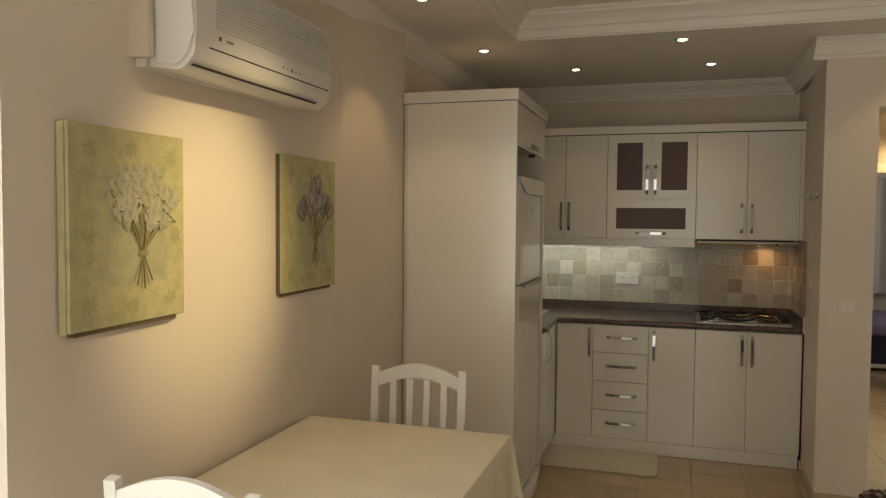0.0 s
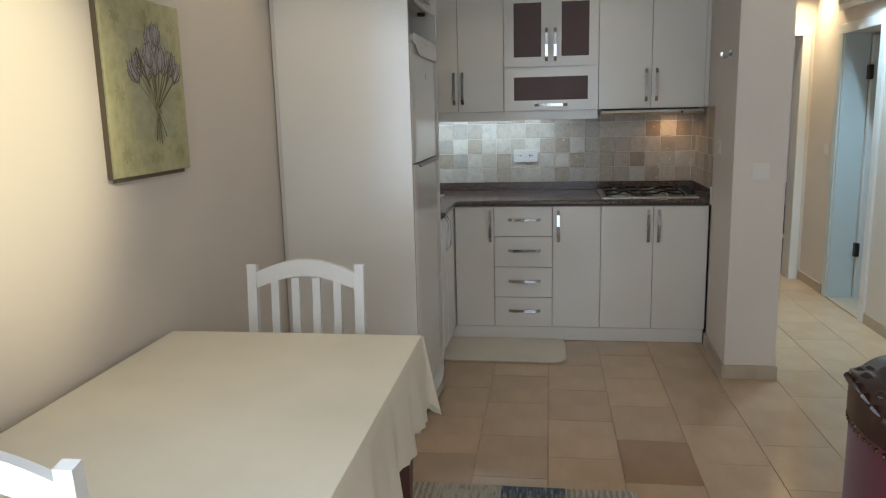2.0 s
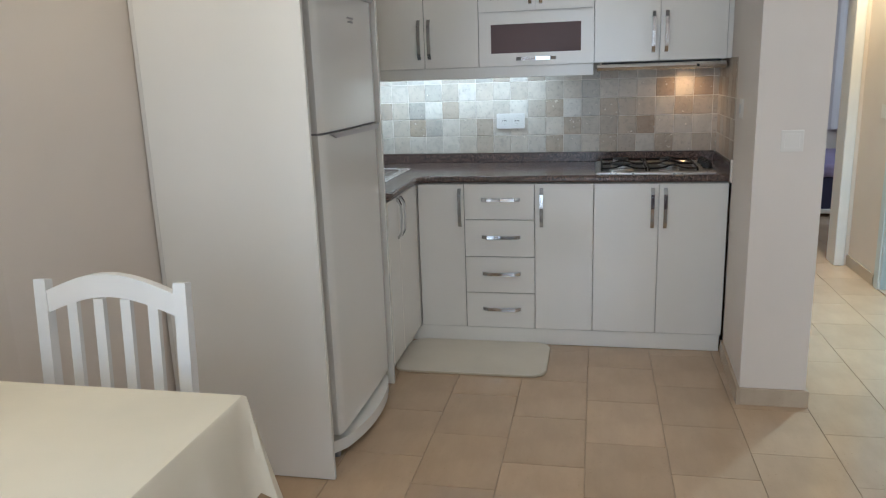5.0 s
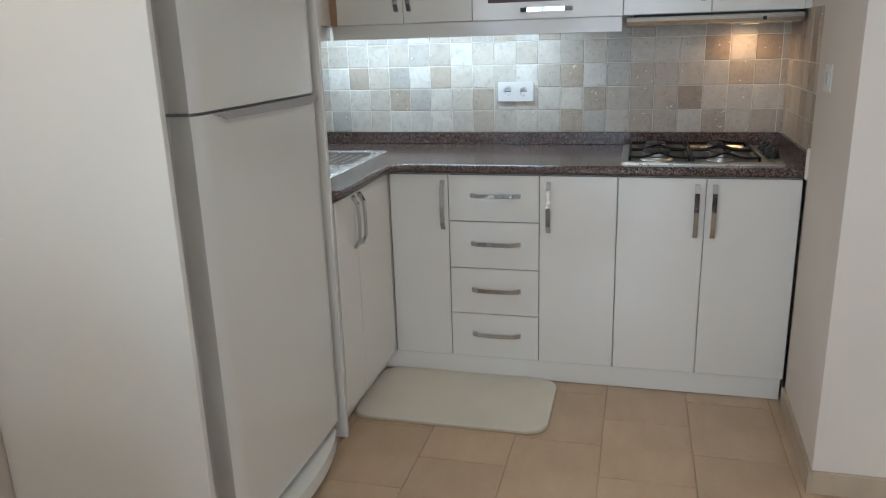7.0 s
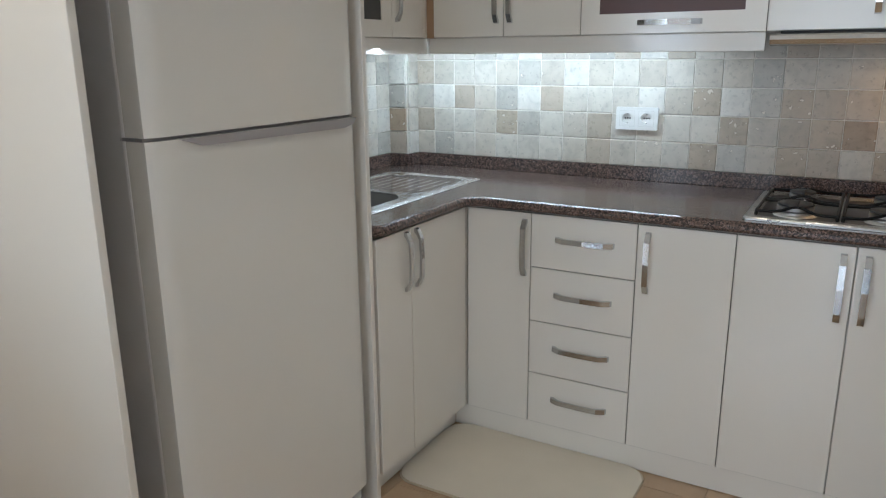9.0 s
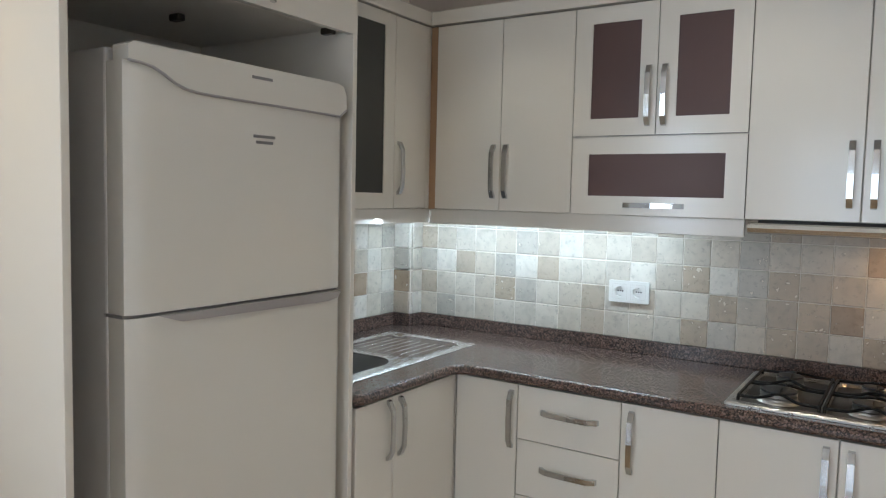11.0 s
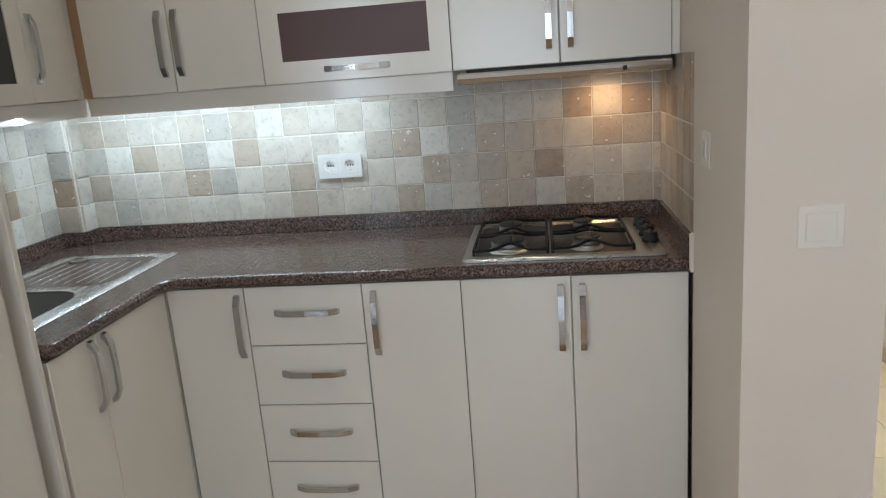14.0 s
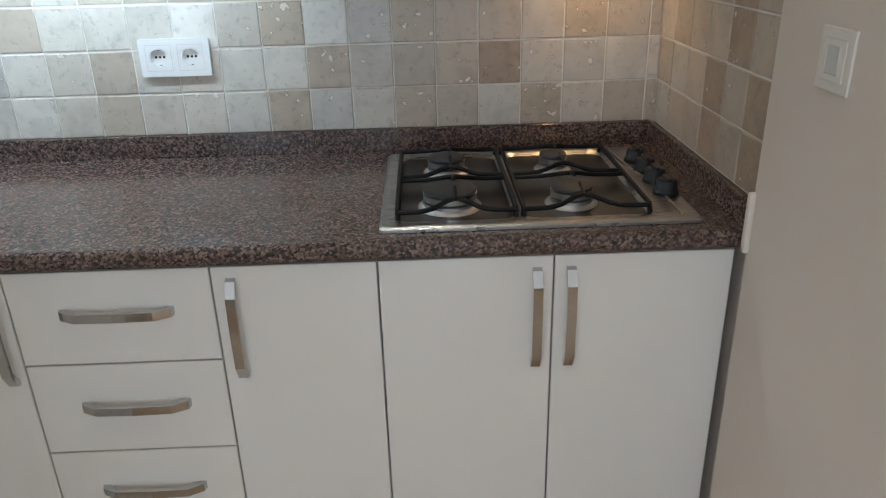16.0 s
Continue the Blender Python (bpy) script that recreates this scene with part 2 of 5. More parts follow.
def make_travertine(name, c, speck):
    m = mat(name, c, 0.5)
    n, l, b = nodes(m)
    rv = n.new("ShaderNodeVectorMath")
    rv.operation = 'MULTIPLY_ADD'
    tc = n.new("ShaderNodeTexCoord")
    comb = n.new("ShaderNodeCombineXYZ")
    rr = objrandom(m)
    for i in range(3):
        l.new(rr, comb.inputs[i])
    rv.inputs[1].default_value = (31.0, 47.0, 23.0)
    l.new(comb.outputs[0], rv.inputs[0])
    l.new(tc.outputs["Object"], rv.inputs[2])
    place = rv.outputs[0]

    def nz(scale, detail, rough, warp=0.0):
        t = n.new("ShaderNodeTexNoise")
        t.inputs["Scale"].default_value = scale
        t.inputs["Detail"].default_value = detail
        t.inputs["Roughness"].default_value = rough
        t.inputs["Distortion"].default_value = warp
        l.new(place, t.inputs["Vector"])
        return t.outputs["Fac"]
    base = ramp(m, nz(16, 5, 0.6, 0.6), [(0.3, shade(c, 0.84)), (0.5, c), (0.7, shade(c, 1.08))])
    pits = ramp(m, nz(60, 3, 0.55), [(0.58, (0, 0, 0)), (0.68, (1, 1, 1))])
    base = mixc(m, base, shade(c, 0.62), mixc(m, (0.0, 0.0, 0.0), pits, 0.45))
    fill = ramp(m, nz(46, 2, 0.5, 0.25), [(0.70 - speck, (0, 0, 0)), (0.72 - speck, (1, 1, 1))])
    rim = ramp(m, nz(46, 2, 0.5, 0.25), [(0.655 - speck, (0, 0, 0)), (0.69 - speck, (1, 1, 1))])
    base = mixc(m, base, shade(c, 0.55), mixc(m, (0.0, 0.0, 0.0), rim, 0.6))
    base = mixc(m, base, (0.72, 0.66, 0.57), fill)
    hsv = n.new("ShaderNodeHueSaturation")
    mr = n.new("ShaderNodeMapRange")
    mr.inputs["To Min"].default_value, mr.inputs["To Max"].default_value = 0.92, 1.06
    l.new(rr, mr.inputs[0])
    l.new(mr.outputs[0], hsv.inputs["Value"])
    l.new(base, hsv.inputs["Color"])
    setc(m, hsv.outputs[0])
    bump(m, nz(45, 3, 0.5), 0.22, 0.0012)
    setr(m, nz(20, 3, 0.5), 0.34, 0.52)
    return m


def make_floor(name, c):
    m = mat(name, c, 0.2)
    n, l, b = nodes(m)
    rr = objrandom(m)
    big = ramp(m, noise(m, 5, 5, 0.6), [(0.3, shade(c, 0.93)), (0.55, c), (0.75, shade(c, 1.05))])
    vein = ramp(m, noise(m, (14, 3, 6), 6, 0.65), [(0.35, (0.90, 0.89, 0.88)), (0.6, (1, 1, 1))])
    col = mixc(m, big, vein, 0.6, 'MULTIPLY')
    dots = ramp(m, noise(m, 90, 2, 0.5), [(0.68, (1, 1, 1)), (0.74, (0.72, 0.66, 0.6))])
    col = mixc(m, col, dots, 0.6, 'MULTIPLY')
    hsv = n.new("ShaderNodeHueSaturation")
    mr = n.new("ShaderNodeMapRange")
    mr.inputs["To Min"].default_value, mr.inputs["To Max"].default_value = 0.93, 1.06
    l.new(rr, mr.inputs[0])
    l.new(mr.outputs[0], hsv.inputs["Value"])
    l.new(col, hsv.inputs["Color"])
    setc(m, hsv.outputs[0])
    setr(m, noise(m, 7, 4), 0.05, 0.15)
    bump(m, noise(m, 12, 3), 0.03, 0.002)
    return m


M_GRAN = make_granite()
TILE = {
    'w': make_travertine("travertine_white", (0.70, 0.665, 0.60), -0.3),
    'p': make_travertine("travertine_pale", (0.61, 0.565, 0.49), -0.04),
    'l': make_travertine("travertine_light_tan", (0.565, 0.51, 0.43), 0.0),
    't': make_travertine("travertine_tan", (0.49, 0.42, 0.335), -0.02),
    'g': make_travertine("travertine_grey", (0.50, 0.47, 0.415), 0.01),
    'b': make_travertine("travertine_brown", (0.40, 0.305, 0.215), 0.015),
    's': make_travertine("travertine_pitted", (0.465, 0.39, 0.30), 0.055),
}
M_GROUT = painted("white_grout", (0.76, 0.72, 0.65), 0.85, 0.05, 300, 0.3)
M_FLOOR = make_floor("cream_marble", (0.505, 0.36, 0.23))
M_FLOORB = make_floor("brown_marble", (0.37, 0.232, 0.135))
M_FLOORM = make_floor("tan_marble", (0.46, 0.325, 0.21))
M_JOINT = painted("floor_joint", (0.42, 0.31, 0.205), 0.8, 0.1)
M_SKIRT = make_floor("marble_skirting", (0.50, 0.40, 0.29))


def make_cloth(name, c, rough=0.85, scale=700):
    m = mat(name, c, rough)
    n, l, b = nodes(m)
    setc(m, ramp(m, noise(m, 3, 4), [(0.3, shade(c, 0.93)), (0.7, shade(c, 1.04))]))
    bump(m, noise(m, scale, 2), 0.35, 0.001)
    b.inputs["Sheen Weight"].default_value = 0.15
    return m


M_CLOTH = make_cloth("cream_tablecloth", (0.80, 0.71, 0.545))
M_MAT = make_cloth("cream_bath_mat", (0.66, 0.60, 0.50), 0.95, 260)
M_MATE = make_cloth("mat_binding", (0.50, 0.42, 0.30), 0.9, 300)
M_VELVET = make_cloth("maroon_leather", (0.062, 0.006, 0.012), 0.45, 160)
M_PINK = make_cloth("red_lining", (0.34, 0.05, 0.06), 0.6, 160)


def make_wood(name, c, rough=0.35):
    m = mat(name, c, rough)
    setc(m, ramp(m, noise(m, (18, 18, 3), 6, 0.65), [(0.3, shade(c, 0.6)), (0.6, c), (0.8, shade(c, 1.35))]))
    bump(m, noise(m, (120, 120, 12), 3), 0.15, 0.0008)
    return m


M_DWOOD = make_wood("carved_dark_wood", (0.032, 0.013, 0.009), 0.26)
M_LEG = make_wood("red_brown_wood", (0.12, 0.04, 0.022), 0.35)


def make_rug(name, stops, stripes):
    m = mat(name, (0.4, 0.36, 0.3), 0.95)
    a = ramp(m, noise(m, (90, 14, 8), 4, 0.7), stops)
    if stripes:
        wave = m.node_tree.nodes.new("ShaderNodeTexWave")
        wave.inputs["Scale"].default_value = 14
        wave.inputs["Distortion"].default_value = 2.5
        wave.inputs["Detail Scale"].default_value = 3
        m.node_tree.links.new(coords(m, 1), wave.inputs["Vector"])
        a = mixc(m, a, ramp(m, wave.outputs["Fac"], [(0.3, (0.58, 0.53, 0.46)), (0.6, (1, 1, 1))]), 0.8, 'MULTIPLY')
    setc(m, a)
    bump(m, noise(m, 400, 2), 0.6, 0.003)
    return m


M_RUG = make_rug("faded_blue_rug", [(0.36, (0.30, 0.30, 0.28)), (0.46, (0.12, 0.15, 0.18)), (0.6, (0.05, 0.07, 0.10))], False)
M_RUGC = make_rug("cream_rug", [(0.35, (0.32, 0.27, 0.21)), (0.6, (0.44, 0.39, 0.32))], False)
M_RUGC2 = make_rug("mottled_cream_rug", [(0.34, (0.24, 0.20, 0.17)), (0.45, (0.40, 0.36, 0.30)), (0.62, (0.47, 0.43, 0.36))], False)
M_RUGS = make_rug("striped_cream_rug", [(0.35, (0.36, 0.32, 0.26)), (0.6, (0.46, 0.42, 0.35))], True)


def make_canvas(name, c1, c2):
    m = mat(name, c1, 0.7)
    col = ramp(m, noise(m, 7, 6, 0.65), [(0.3, c1), (0.7, c2)])
    blot = ramp(m, noise(m, 28, 4, 0.6), [(0.35, (0.8, 0.8, 0.78)), (0.6, (1, 1, 1))])
    setc(m, mixc(m, col, blot, 0.6, 'MULTIPLY'))
    bump(m, noise(m, 900, 2), 0.4, 0.0006)
    return m


M_CANV = make_canvas("olive_canvas", (0.44, 0.41, 0.22), (0.55, 0.505, 0.29))
M_PANEL = make_canvas("grey_green_paint", (0.40, 0.385, 0.235), (0.48, 0.46, 0.295))
M_MOTIF = make_canvas("embossed_motif_paint", (0.38, 0.35, 0.18), (0.47, 0.43, 0.235))
M_CEDGE = mat("dark_canvas_edge", (0.15, 0.115, 0.07), 0.8)
M_PETW = make_canvas("white_petal_paint", (0.40, 0.385, 0.28), (0.50, 0.48, 0.375))
M_PETG = make_canvas("shadow_petal_paint", (0.33, 0.31, 0.20), (0.42, 0.395, 0.27))
M_PETV = make_canvas("violet_petal_paint", (0.36, 0.32, 0.31), (0.49, 0.44, 0.42))
M_PETD = make_canvas("deep_violet_paint", (0.07, 0.058, 0.055), (0.13, 0.11, 0.10))
M_STEM = make_canvas("stem_paint", (0.12, 0.11, 0.05), (0.19, 0.17, 0.08))
M_STEML = make_canvas("light_stem_paint", (0.27, 0.25, 0.13), (0.36, 0.33, 0.18))


# ---- mesh helpers ----
def box(bm, x0, x1, y0, y1, z0, z1, bevel=0.0, seg=1):
    v = [bm.verts.new(p) for p in ((x0, y0, z0), (x1, y0, z0), (x1, y1, z0), (x0, y1, z0), (x0, y0, z1), (x1, y0, z1), (x1, y1, z1), (x0, y1, z1))]
    fs = [bm.faces.new([v[i] for i in f]) for f in ((3, 2, 1, 0), (4, 5, 6, 7), (0, 1, 5, 4), (1, 2, 6, 5), (2, 3, 7, 6), (3, 0, 4, 7))]
    if bevel:
        es = list({e for f in fs for e in f.edges})
        bmesh.ops.bevel(bm, geom=es, offset=bevel, segments=seg, affect='EDGES', profile=0.5)
    return bm


def B(*a, **k):
    return box(bmesh.new(), *a, **k)


def prism(bm, pts, axis, a0, a1):
    """A closed outline pts (u, v) swept along an axis from a0 to a1; u, v are the other two axes in order."""
    def put(u, v, a):
        return {'x': (a, u, v), 'y': (u, a, v), 'z': (u, v, a)}[axis]
    lo = [bm.verts.new(put(u, v, a0)) for u, v in pts]
    hi = [bm.verts.new(put(u, v, a1)) for u, v in pts]
    n = len(pts)
    for i in range(n):
        bm.faces.new((lo[i], lo[(i + 1) % n], hi[(i + 1) % n], hi[i]))
    bm.faces.new(lo[::-1])
    bm.faces.new(hi)
    return bm


def tube(bm, path, r, n=8, closed=False):
    """A round bar along a path of points."""
    rings = []
    pts = [mathutils.Vector(p) for p in path]
    m = len(pts)
    for i, p in enumerate(pts):
        a = pts[(i - 1) % m] if closed or i > 0 else p
        b = pts[(i + 1) % m] if closed or i < m - 1 else p
        d = (b - a).normalized()
        side = d.cross(mathutils.Vector((0, 0, 1)))
        if side.length < 0.01:
            side = d.cross(mathutils.Vector((1, 0, 0)))
        side.normalize()
        up = side.cross(d)
        rr = r[i] if isinstance(r, (list, tuple)) else r
        rings.append([bm.verts.new(p + (side * cos(2 * pi * k / n) + up * sin(2 * pi * k / n)) * rr) for k in range(n)])
    for i in range(m if closed else m - 1):
        a, b = rings[i], rings[(i + 1) % m]
        for k in range(n):
            bm.faces.new((a[k], a[(k + 1) % n], b[(k + 1) % n], b[k]))
    if not closed:
        bm.faces.new(rings[0][::-1])
        bm.faces.new(rings[-1])
    return bm


def lathe(bm, profile, cx, cy, n=28):
    """A turned shape about a vertical axis from (radius, height) pairs."""
    rings = [[bm.verts.new((cx + r * cos(2 * pi * k / n), cy + r * sin(2 * pi * k / n), z)) for k in range(n)] for r, z in profile]
    for a, b in zip(rings, rings[1:]):
        for k in range(n):
            bm.faces.new((a[k], a[(k + 1) % n], b[(k + 1) % n], b[k]))
    bm.faces.new(rings[0][::-1])
    bm.faces.new(rings[-1])
    return bm


def rounded(x0, x1, y0, y1, r, n=5):
    out = []
    for cx, cy, a in ((x1 - r, y1 - r, 0), (x0 + r, y1 - r, 90), (x0 + r, y0 + r, 180), (x1 - r, y0 + r, 270)):
        for k in range(n + 1):
            t = radians(a + 90 * k / n)
            out.append((cx + r * cos(t), cy + r * sin(t)))
    return out


def mesh_of(name, bm, material, smooth=False):
    bmesh.ops.recalc_face_normals(bm, faces=bm.faces)
    me = bpy.data.meshes.new(name)
    bm.to_mesh(me)
    bm.free()
    me.materials.append(material)
    if smooth:
        me.polygons.foreach_set("use_smooth", [True] * len(me.polygons))
        me.set_sharp_from_angle(angle=radians(40))
    return me


def part(name, bm, material, parent, label="", smooth=False):
    ob = new(name, mesh_of(name, bm, material, smooth))
    if parent:
        ob.parent = parent
        ob.matrix_parent_inverse = parent.matrix_basis.inverted()
    if label:
        tagged(ob, label)
    return ob


def thing(name, where, label, category, group=""):
    ob = new(name)
    ob.matrix_basis = mathutils.Matrix.Translation(where)
    tagged(ob, label, category, group)
    return ob


def solid(name, bm, material, label, category, group="", smooth=False):
    return tagged(new(name, mesh_of(name, bm, material, smooth)), label, category, group)


def structure(name, bm, material, label, smooth=False):
    return tagged(new(name, mesh_of(name, bm, material, smooth)), label, name.split("_")[0], kind="structure")


# ---- large structure ----
structure("floor", B(-2.6, 3.2, SW - 0.2, 4.8, -0.12, -0.004), M_JOINT, "floor bed with dark narrow joints under the marble tiles")
bm = bmesh.new()      # left wall with the balcony door opening
box(bm, LW - 0.2, LW, -1.992, 0.2, 0, 2.75)
prism(bm, [(LW - 0.2, -4.312), (LW - 0.006, -4.312), (LW + 0.014, -2.62), (LW + 0.068, -1.992), (LW - 0.2, -1.992)], 'z', 0, 2.75)
box(bm, LW - 0.2, LW, SW - 0.2, -5.95, 0, 2.75)
box(bm, LW - 0.2, LW, -5.95, -4.312, 2.25, 2.75)
wall_left = structure("wall_left", bm, M_WALL, "warm white painted dining wall with pictures on it")
wall_back = structure("wall_back", B(LW, RW + 0.1, 0, 0.2, 0, 2.75), M_WALL, "warm white wall behind the kitchen units")
bm = bmesh.new()
box(bm, LW, -1.39, SW - 0.2, SW, 0, 2.75)
box(bm, -0.09, 1.3, SW - 0.2, SW, 0, 2.75)
box(bm, -1.39, -0.09, SW - 0.2, SW, 2.2, 2.75)
structure("wall_south", bm, M_WALL, "plain painted wall with a glazed door behind the walk")
structure("wall_east", B(1.13, 1.33, SW - 0.2, -3.0, 0, 2.75), M_WALL, "plain painted wall of the living room")
bm = B(RW, PR, -0.611, 1.22, 0, 2.75)
prism(bm, [(RP, -0.611), (RF, FW), (PR, FW), (PR, -0.611)], 'z', 0, 2.75)
pillar = structure("wall_pillar", bm, M_WALL, "painted end of the wall between the kitchen and the hall")
bm = bmesh.new()
box(bm, PR, HW + 0.05, FW, FW + 0.16, 2.155, 2.75)
structure("wall_header", bm, M_WALL, "painted beam over the opening to the hall")
bm = bmesh.new()      # right wall of the hall with the bathroom door opening
box(bm, HW, HW + 0.2, FW + 0.02, 0.0, 0, 2.75)
box(bm, HW, HW + 0.2, 0.60, 1.22, 0, 2.75)
box(bm, HW, HW + 0.2, 0.0, 0.60, 1.90, 2.75)
wall_hall = structure("wall_hall", bm, M_WALL, "white hall wall with an open bathroom doorway")
bm = bmesh.new()      # end wall of the hall with the bedroom door
box(bm, PR, 0.29, 1.22, 1.37, 0, 2.75)
box(bm, 0.995, 3.0, 1.22, 1.37, 0, 2.75)
box(bm, 0.29, 0.995, 1.22, 1.37, 1.95, 2.75)
structure("wall_bedroom", bm, M_WALL, "hall end wall with an open bedroom doorway")
bm = bmesh.new()
box(bm, -0.6, 3.2, 4.5, 4.7, 0, 2.75)
box(bm, -0.8, -0.6, 1.37, 4.7, 0, 2.75)
box(bm, 3.0, 3.2, 1.22, 4.7, 0, 2.75)
box(bm, -0.6, PR, 1.1, 1.3, 0, 2.75)
structure("wall_bedroom_far", bm, M_WALL, "bedroom walls seen through the doorway")
bm = bmesh.new()
box(bm, HW + 0.2, 2.6, 0.62, 0.72, 0, 2.75)
box(bm, HW + 0.2, 2.6, -0.8, -0.7, 0, 2.75)
box(bm, 2.5, 2.6, -0.7, 0.62, 0, 2.75)
structure("wall_bathroom", bm, M_TEAL, "pale bathroom walls behind the open door")

# ceilings
bm = bmesh.new()
box(bm, LW, RW, SOFY, 0.0, CZ, CZ + 0.1)
box(bm, LW, SOFX, SW, SOFY, CZ, CZ + 0.1)
box(bm, RW, 1.13, SOFY, FW, CZ, CZ + 0.1)
structure("ceiling_lower", bm, M_CEIL, "white lowered ceiling band with recessed lamps")
structure("ceiling_raised", B(SOFX - 0.02, 1.3, SW, SOFY + 0.02, TZ, TZ + 0.08), M_CEIL, "white raised ceiling over the dining room")
structure("ceiling_hall", B(PR, 3.2, FW + 0.16, 4.7, 2.42, 2.5), M_CEIL, "white hall ceiling")


def cornice_profile(h=0.105, d=0.085):
    """Outline in (out from the wall, up), top at 0."""
    return [(0, 0), (d, 0), (d, -0.012), (d * 0.86, -0.016), (d * 0.82, -0.028), (d * 0.62, -0.04), (d * 0.42, -0.058), (d * 0.3, -0.075),
            (d * 0.28, -0.084), (d * 0.14, -0.088), (d * 0.12, -h), (0, -h)]


def run_x(name, y, sign, x0, x1, top, label, h=0.105, d=0.085):
    structure(name, prism(bmesh.new(), [(y + sign * u, top + v) for u, v in cornice_profile(h, d)], 'x', x0, x1), M_CORN, label)


def run_y(name, x, sign, y0, y1, top, label, h=0.105, d=0.085):
    structure(name, prism(bmesh.new(), [(x + sign * u, top + v) for u, v in cornice_profile(h, d)], 'y', y0, y1), M_CORN, label)


CL = "white moulded plaster cornice between wall and ceiling"
run_x("trim_back", 0.0, -1, LW, RW, CZ, CL)
run_y("trim_left", LW, 1, SW, 0.0, CZ - 0.001, CL)
run_y("trim_alcove", RP, -1, FW, 0.0, CZ - 0.002, CL)
run_x("trim_pillar", FW, -1, RP - 0.085, 1.13, CZ - 0.003, CL)
# moulding of the raised ceiling
run_x("trim_tray", SOFY, -1, SOFX, 1.13, TZ, "white moulded plaster frame of the raised ceiling", 0.13, 0.10)
run_y("trim_tray_side", SOFX, 1, SW, SOFY, TZ - 0.001, "white moulded plaster frame of the raised ceiling", 0.13, 0.10)

# skirting
SK = 0.075
bm = bmesh.new()
prism(bm, [(RP - 0.013, -0.613), (RF - 0.013, FW - 0.0128), (RF, FW - 0.0128), (RP, -0.613)], 'z', 0, SK)
structure("baseboard_alcove", bm, M_SKIRT, "beige marble skirting on the kitchen side")
structure("baseboard_pillar", B(RF + 0.0005, PR + 0.012, FW - 0.013, FW, 0, SK, bevel=0.002), M_SKIRT, "beige marble skirting on the pillar")
structure("baseboard_pillar_hall", B(PR, PR + 0.0125, FW + 0.001, 1.29, 0, SK, bevel=0.002), M_SKIRT, "beige marble skirting along the hall")
structure("baseboard_hall", B(HW - 0.013, HW, FW + 0.02, -0.085, 0, SK, bevel=0.002), M_SKIRT, "beige marble skirting below the white hall wall")
structure("baseboard_hall_end", B(HW - 0.013, HW, 0.70, 1.29, 0, SK, bevel=0.002), M_SKIRT, "beige marble skirting near the bedroom")
structure("baseboard_left", B(LW, LW + 0.03, -4.34, -1.97, 0, SK, bevel=0.002), M_SKIRT, "beige marble skirting along the dining wall")

# tiled corner duct
structure("wall_duct", B(LW, -2.11, -0.085, 0, CT, 1.44), M_GROUT, "small boxed pipe duct in the tiled corner")


# ---- doors, windows ----
def window_unit(name, axis, at, a0, a1, z0, z1, label):
    """A glazed white frame in an opening; axis is the wall's direction."""
    w = thing(name, ((at, a0, z0) if axis == 'y' else (a0, at, z0)), label, "window")
    tagged(w, kind="structure")

    def bar(nm, p0, p1, q0, q1, depth, material):
        if axis == 'y':
            return part(nm, B(at - depth, at + depth, p0, p1, q0, q1, bevel=0.004), material, w)
        return part(nm, B(p0, p1, at - depth, at + depth, q0, q1, bevel=0.004), material, w)
    mid = (a0 + a1) / 2
    bar("window_frame", a0, a0 + 0.06, z0, z1, 0.035, M_PLAST)
    bar("window_frame", a1 - 0.06, a1, z0, z1, 0.035, M_PLAST)
    bar("window_frame", a0 + 0.06, a1 - 0.06, z1 - 0.06, z1, 0.034, M_PLAST)
    bar("window_frame", a0 + 0.06, a1 - 0.06, z0, z0 + 0.06, 0.034, M_PLAST)
    bar("mullion", mid - 0.05, mid + 0.05, z0 + 0.06, z1 - 0.06, 0.033, M_PLAST)
    g = mat("window_glass", (1, 1, 1), 0.0)
    g.node_tree.nodes["Principled BSDF"].inputs["Transmission Weight"].default_value = 1.0
    for lo, hi in ((a0 + 0.06, mid - 0.05), (mid + 0.05, a1 - 0.06)):
        p = bar("pane", lo, hi, z0 + 0.06, z1 - 0.06, 0.004, g)
        p.visible_shadow = False


window_unit("window_1", 'y', LW - 0.13, -5.95, -4.312, 0.0, 2.25, "white balcony door frame with two glass panes")
window_unit("window_2", 'x', SW - 0.13, -1.39, -0.09, 0.0, 2.2, "white glazed terrace door behind the walk")

# bathroom door: frame, leaf opened inwards
door = thing("door_1", (HW, 0.3, 0), "white bathroom door frame with the leaf opened inwards", "door")
tagged(door, kind="structure")
part("door_frame", B(HW - 0.016, HW + 0.19, -0.075, -0.0005, 0, 1.9, bevel=0.003), M_DOORW, door)
part("door_frame", B(HW - 0.016, HW + 0.19, 0.6005, 0.675, 0, 1.9, bevel=0.003), M_TEAL, door)
part("door_frame", B(HW - 0.017, HW + 0.19, -0.078, 0.678, 1.8985, 1.965, bevel=0.003), M_DOORW, door)
part("jamb", B(HW - 0.01, HW + 0.16, 0.575, 0.6, 0, 1.897, bevel=0.002), M_TEAL, door)
leaf = part("door_leaf", B(HW + 0.168, HW + 0.78, 0.545, 0.585, 0.01, 1.88, bevel=0.003), M_DOORW, door, "white door leaf standing open")
for z in (0.32, 1.58):
    part("hinge", B(HW + 0.145, HW + 0.178, 0.535, 0.576, z, z + 0.1, bevel=0.004), M_HINGE, door, "dark metal hinge")
structure("door_sill", B(HW - 0.013, HW + 0.2, 0.0, 0.60, 0.0, 0.012, bevel=0.002), M_SKIRT, "beige marble door sill")
door = thing("door_2", (0.64, 1.3, 0), "white bedroom door frame standing open", "door")
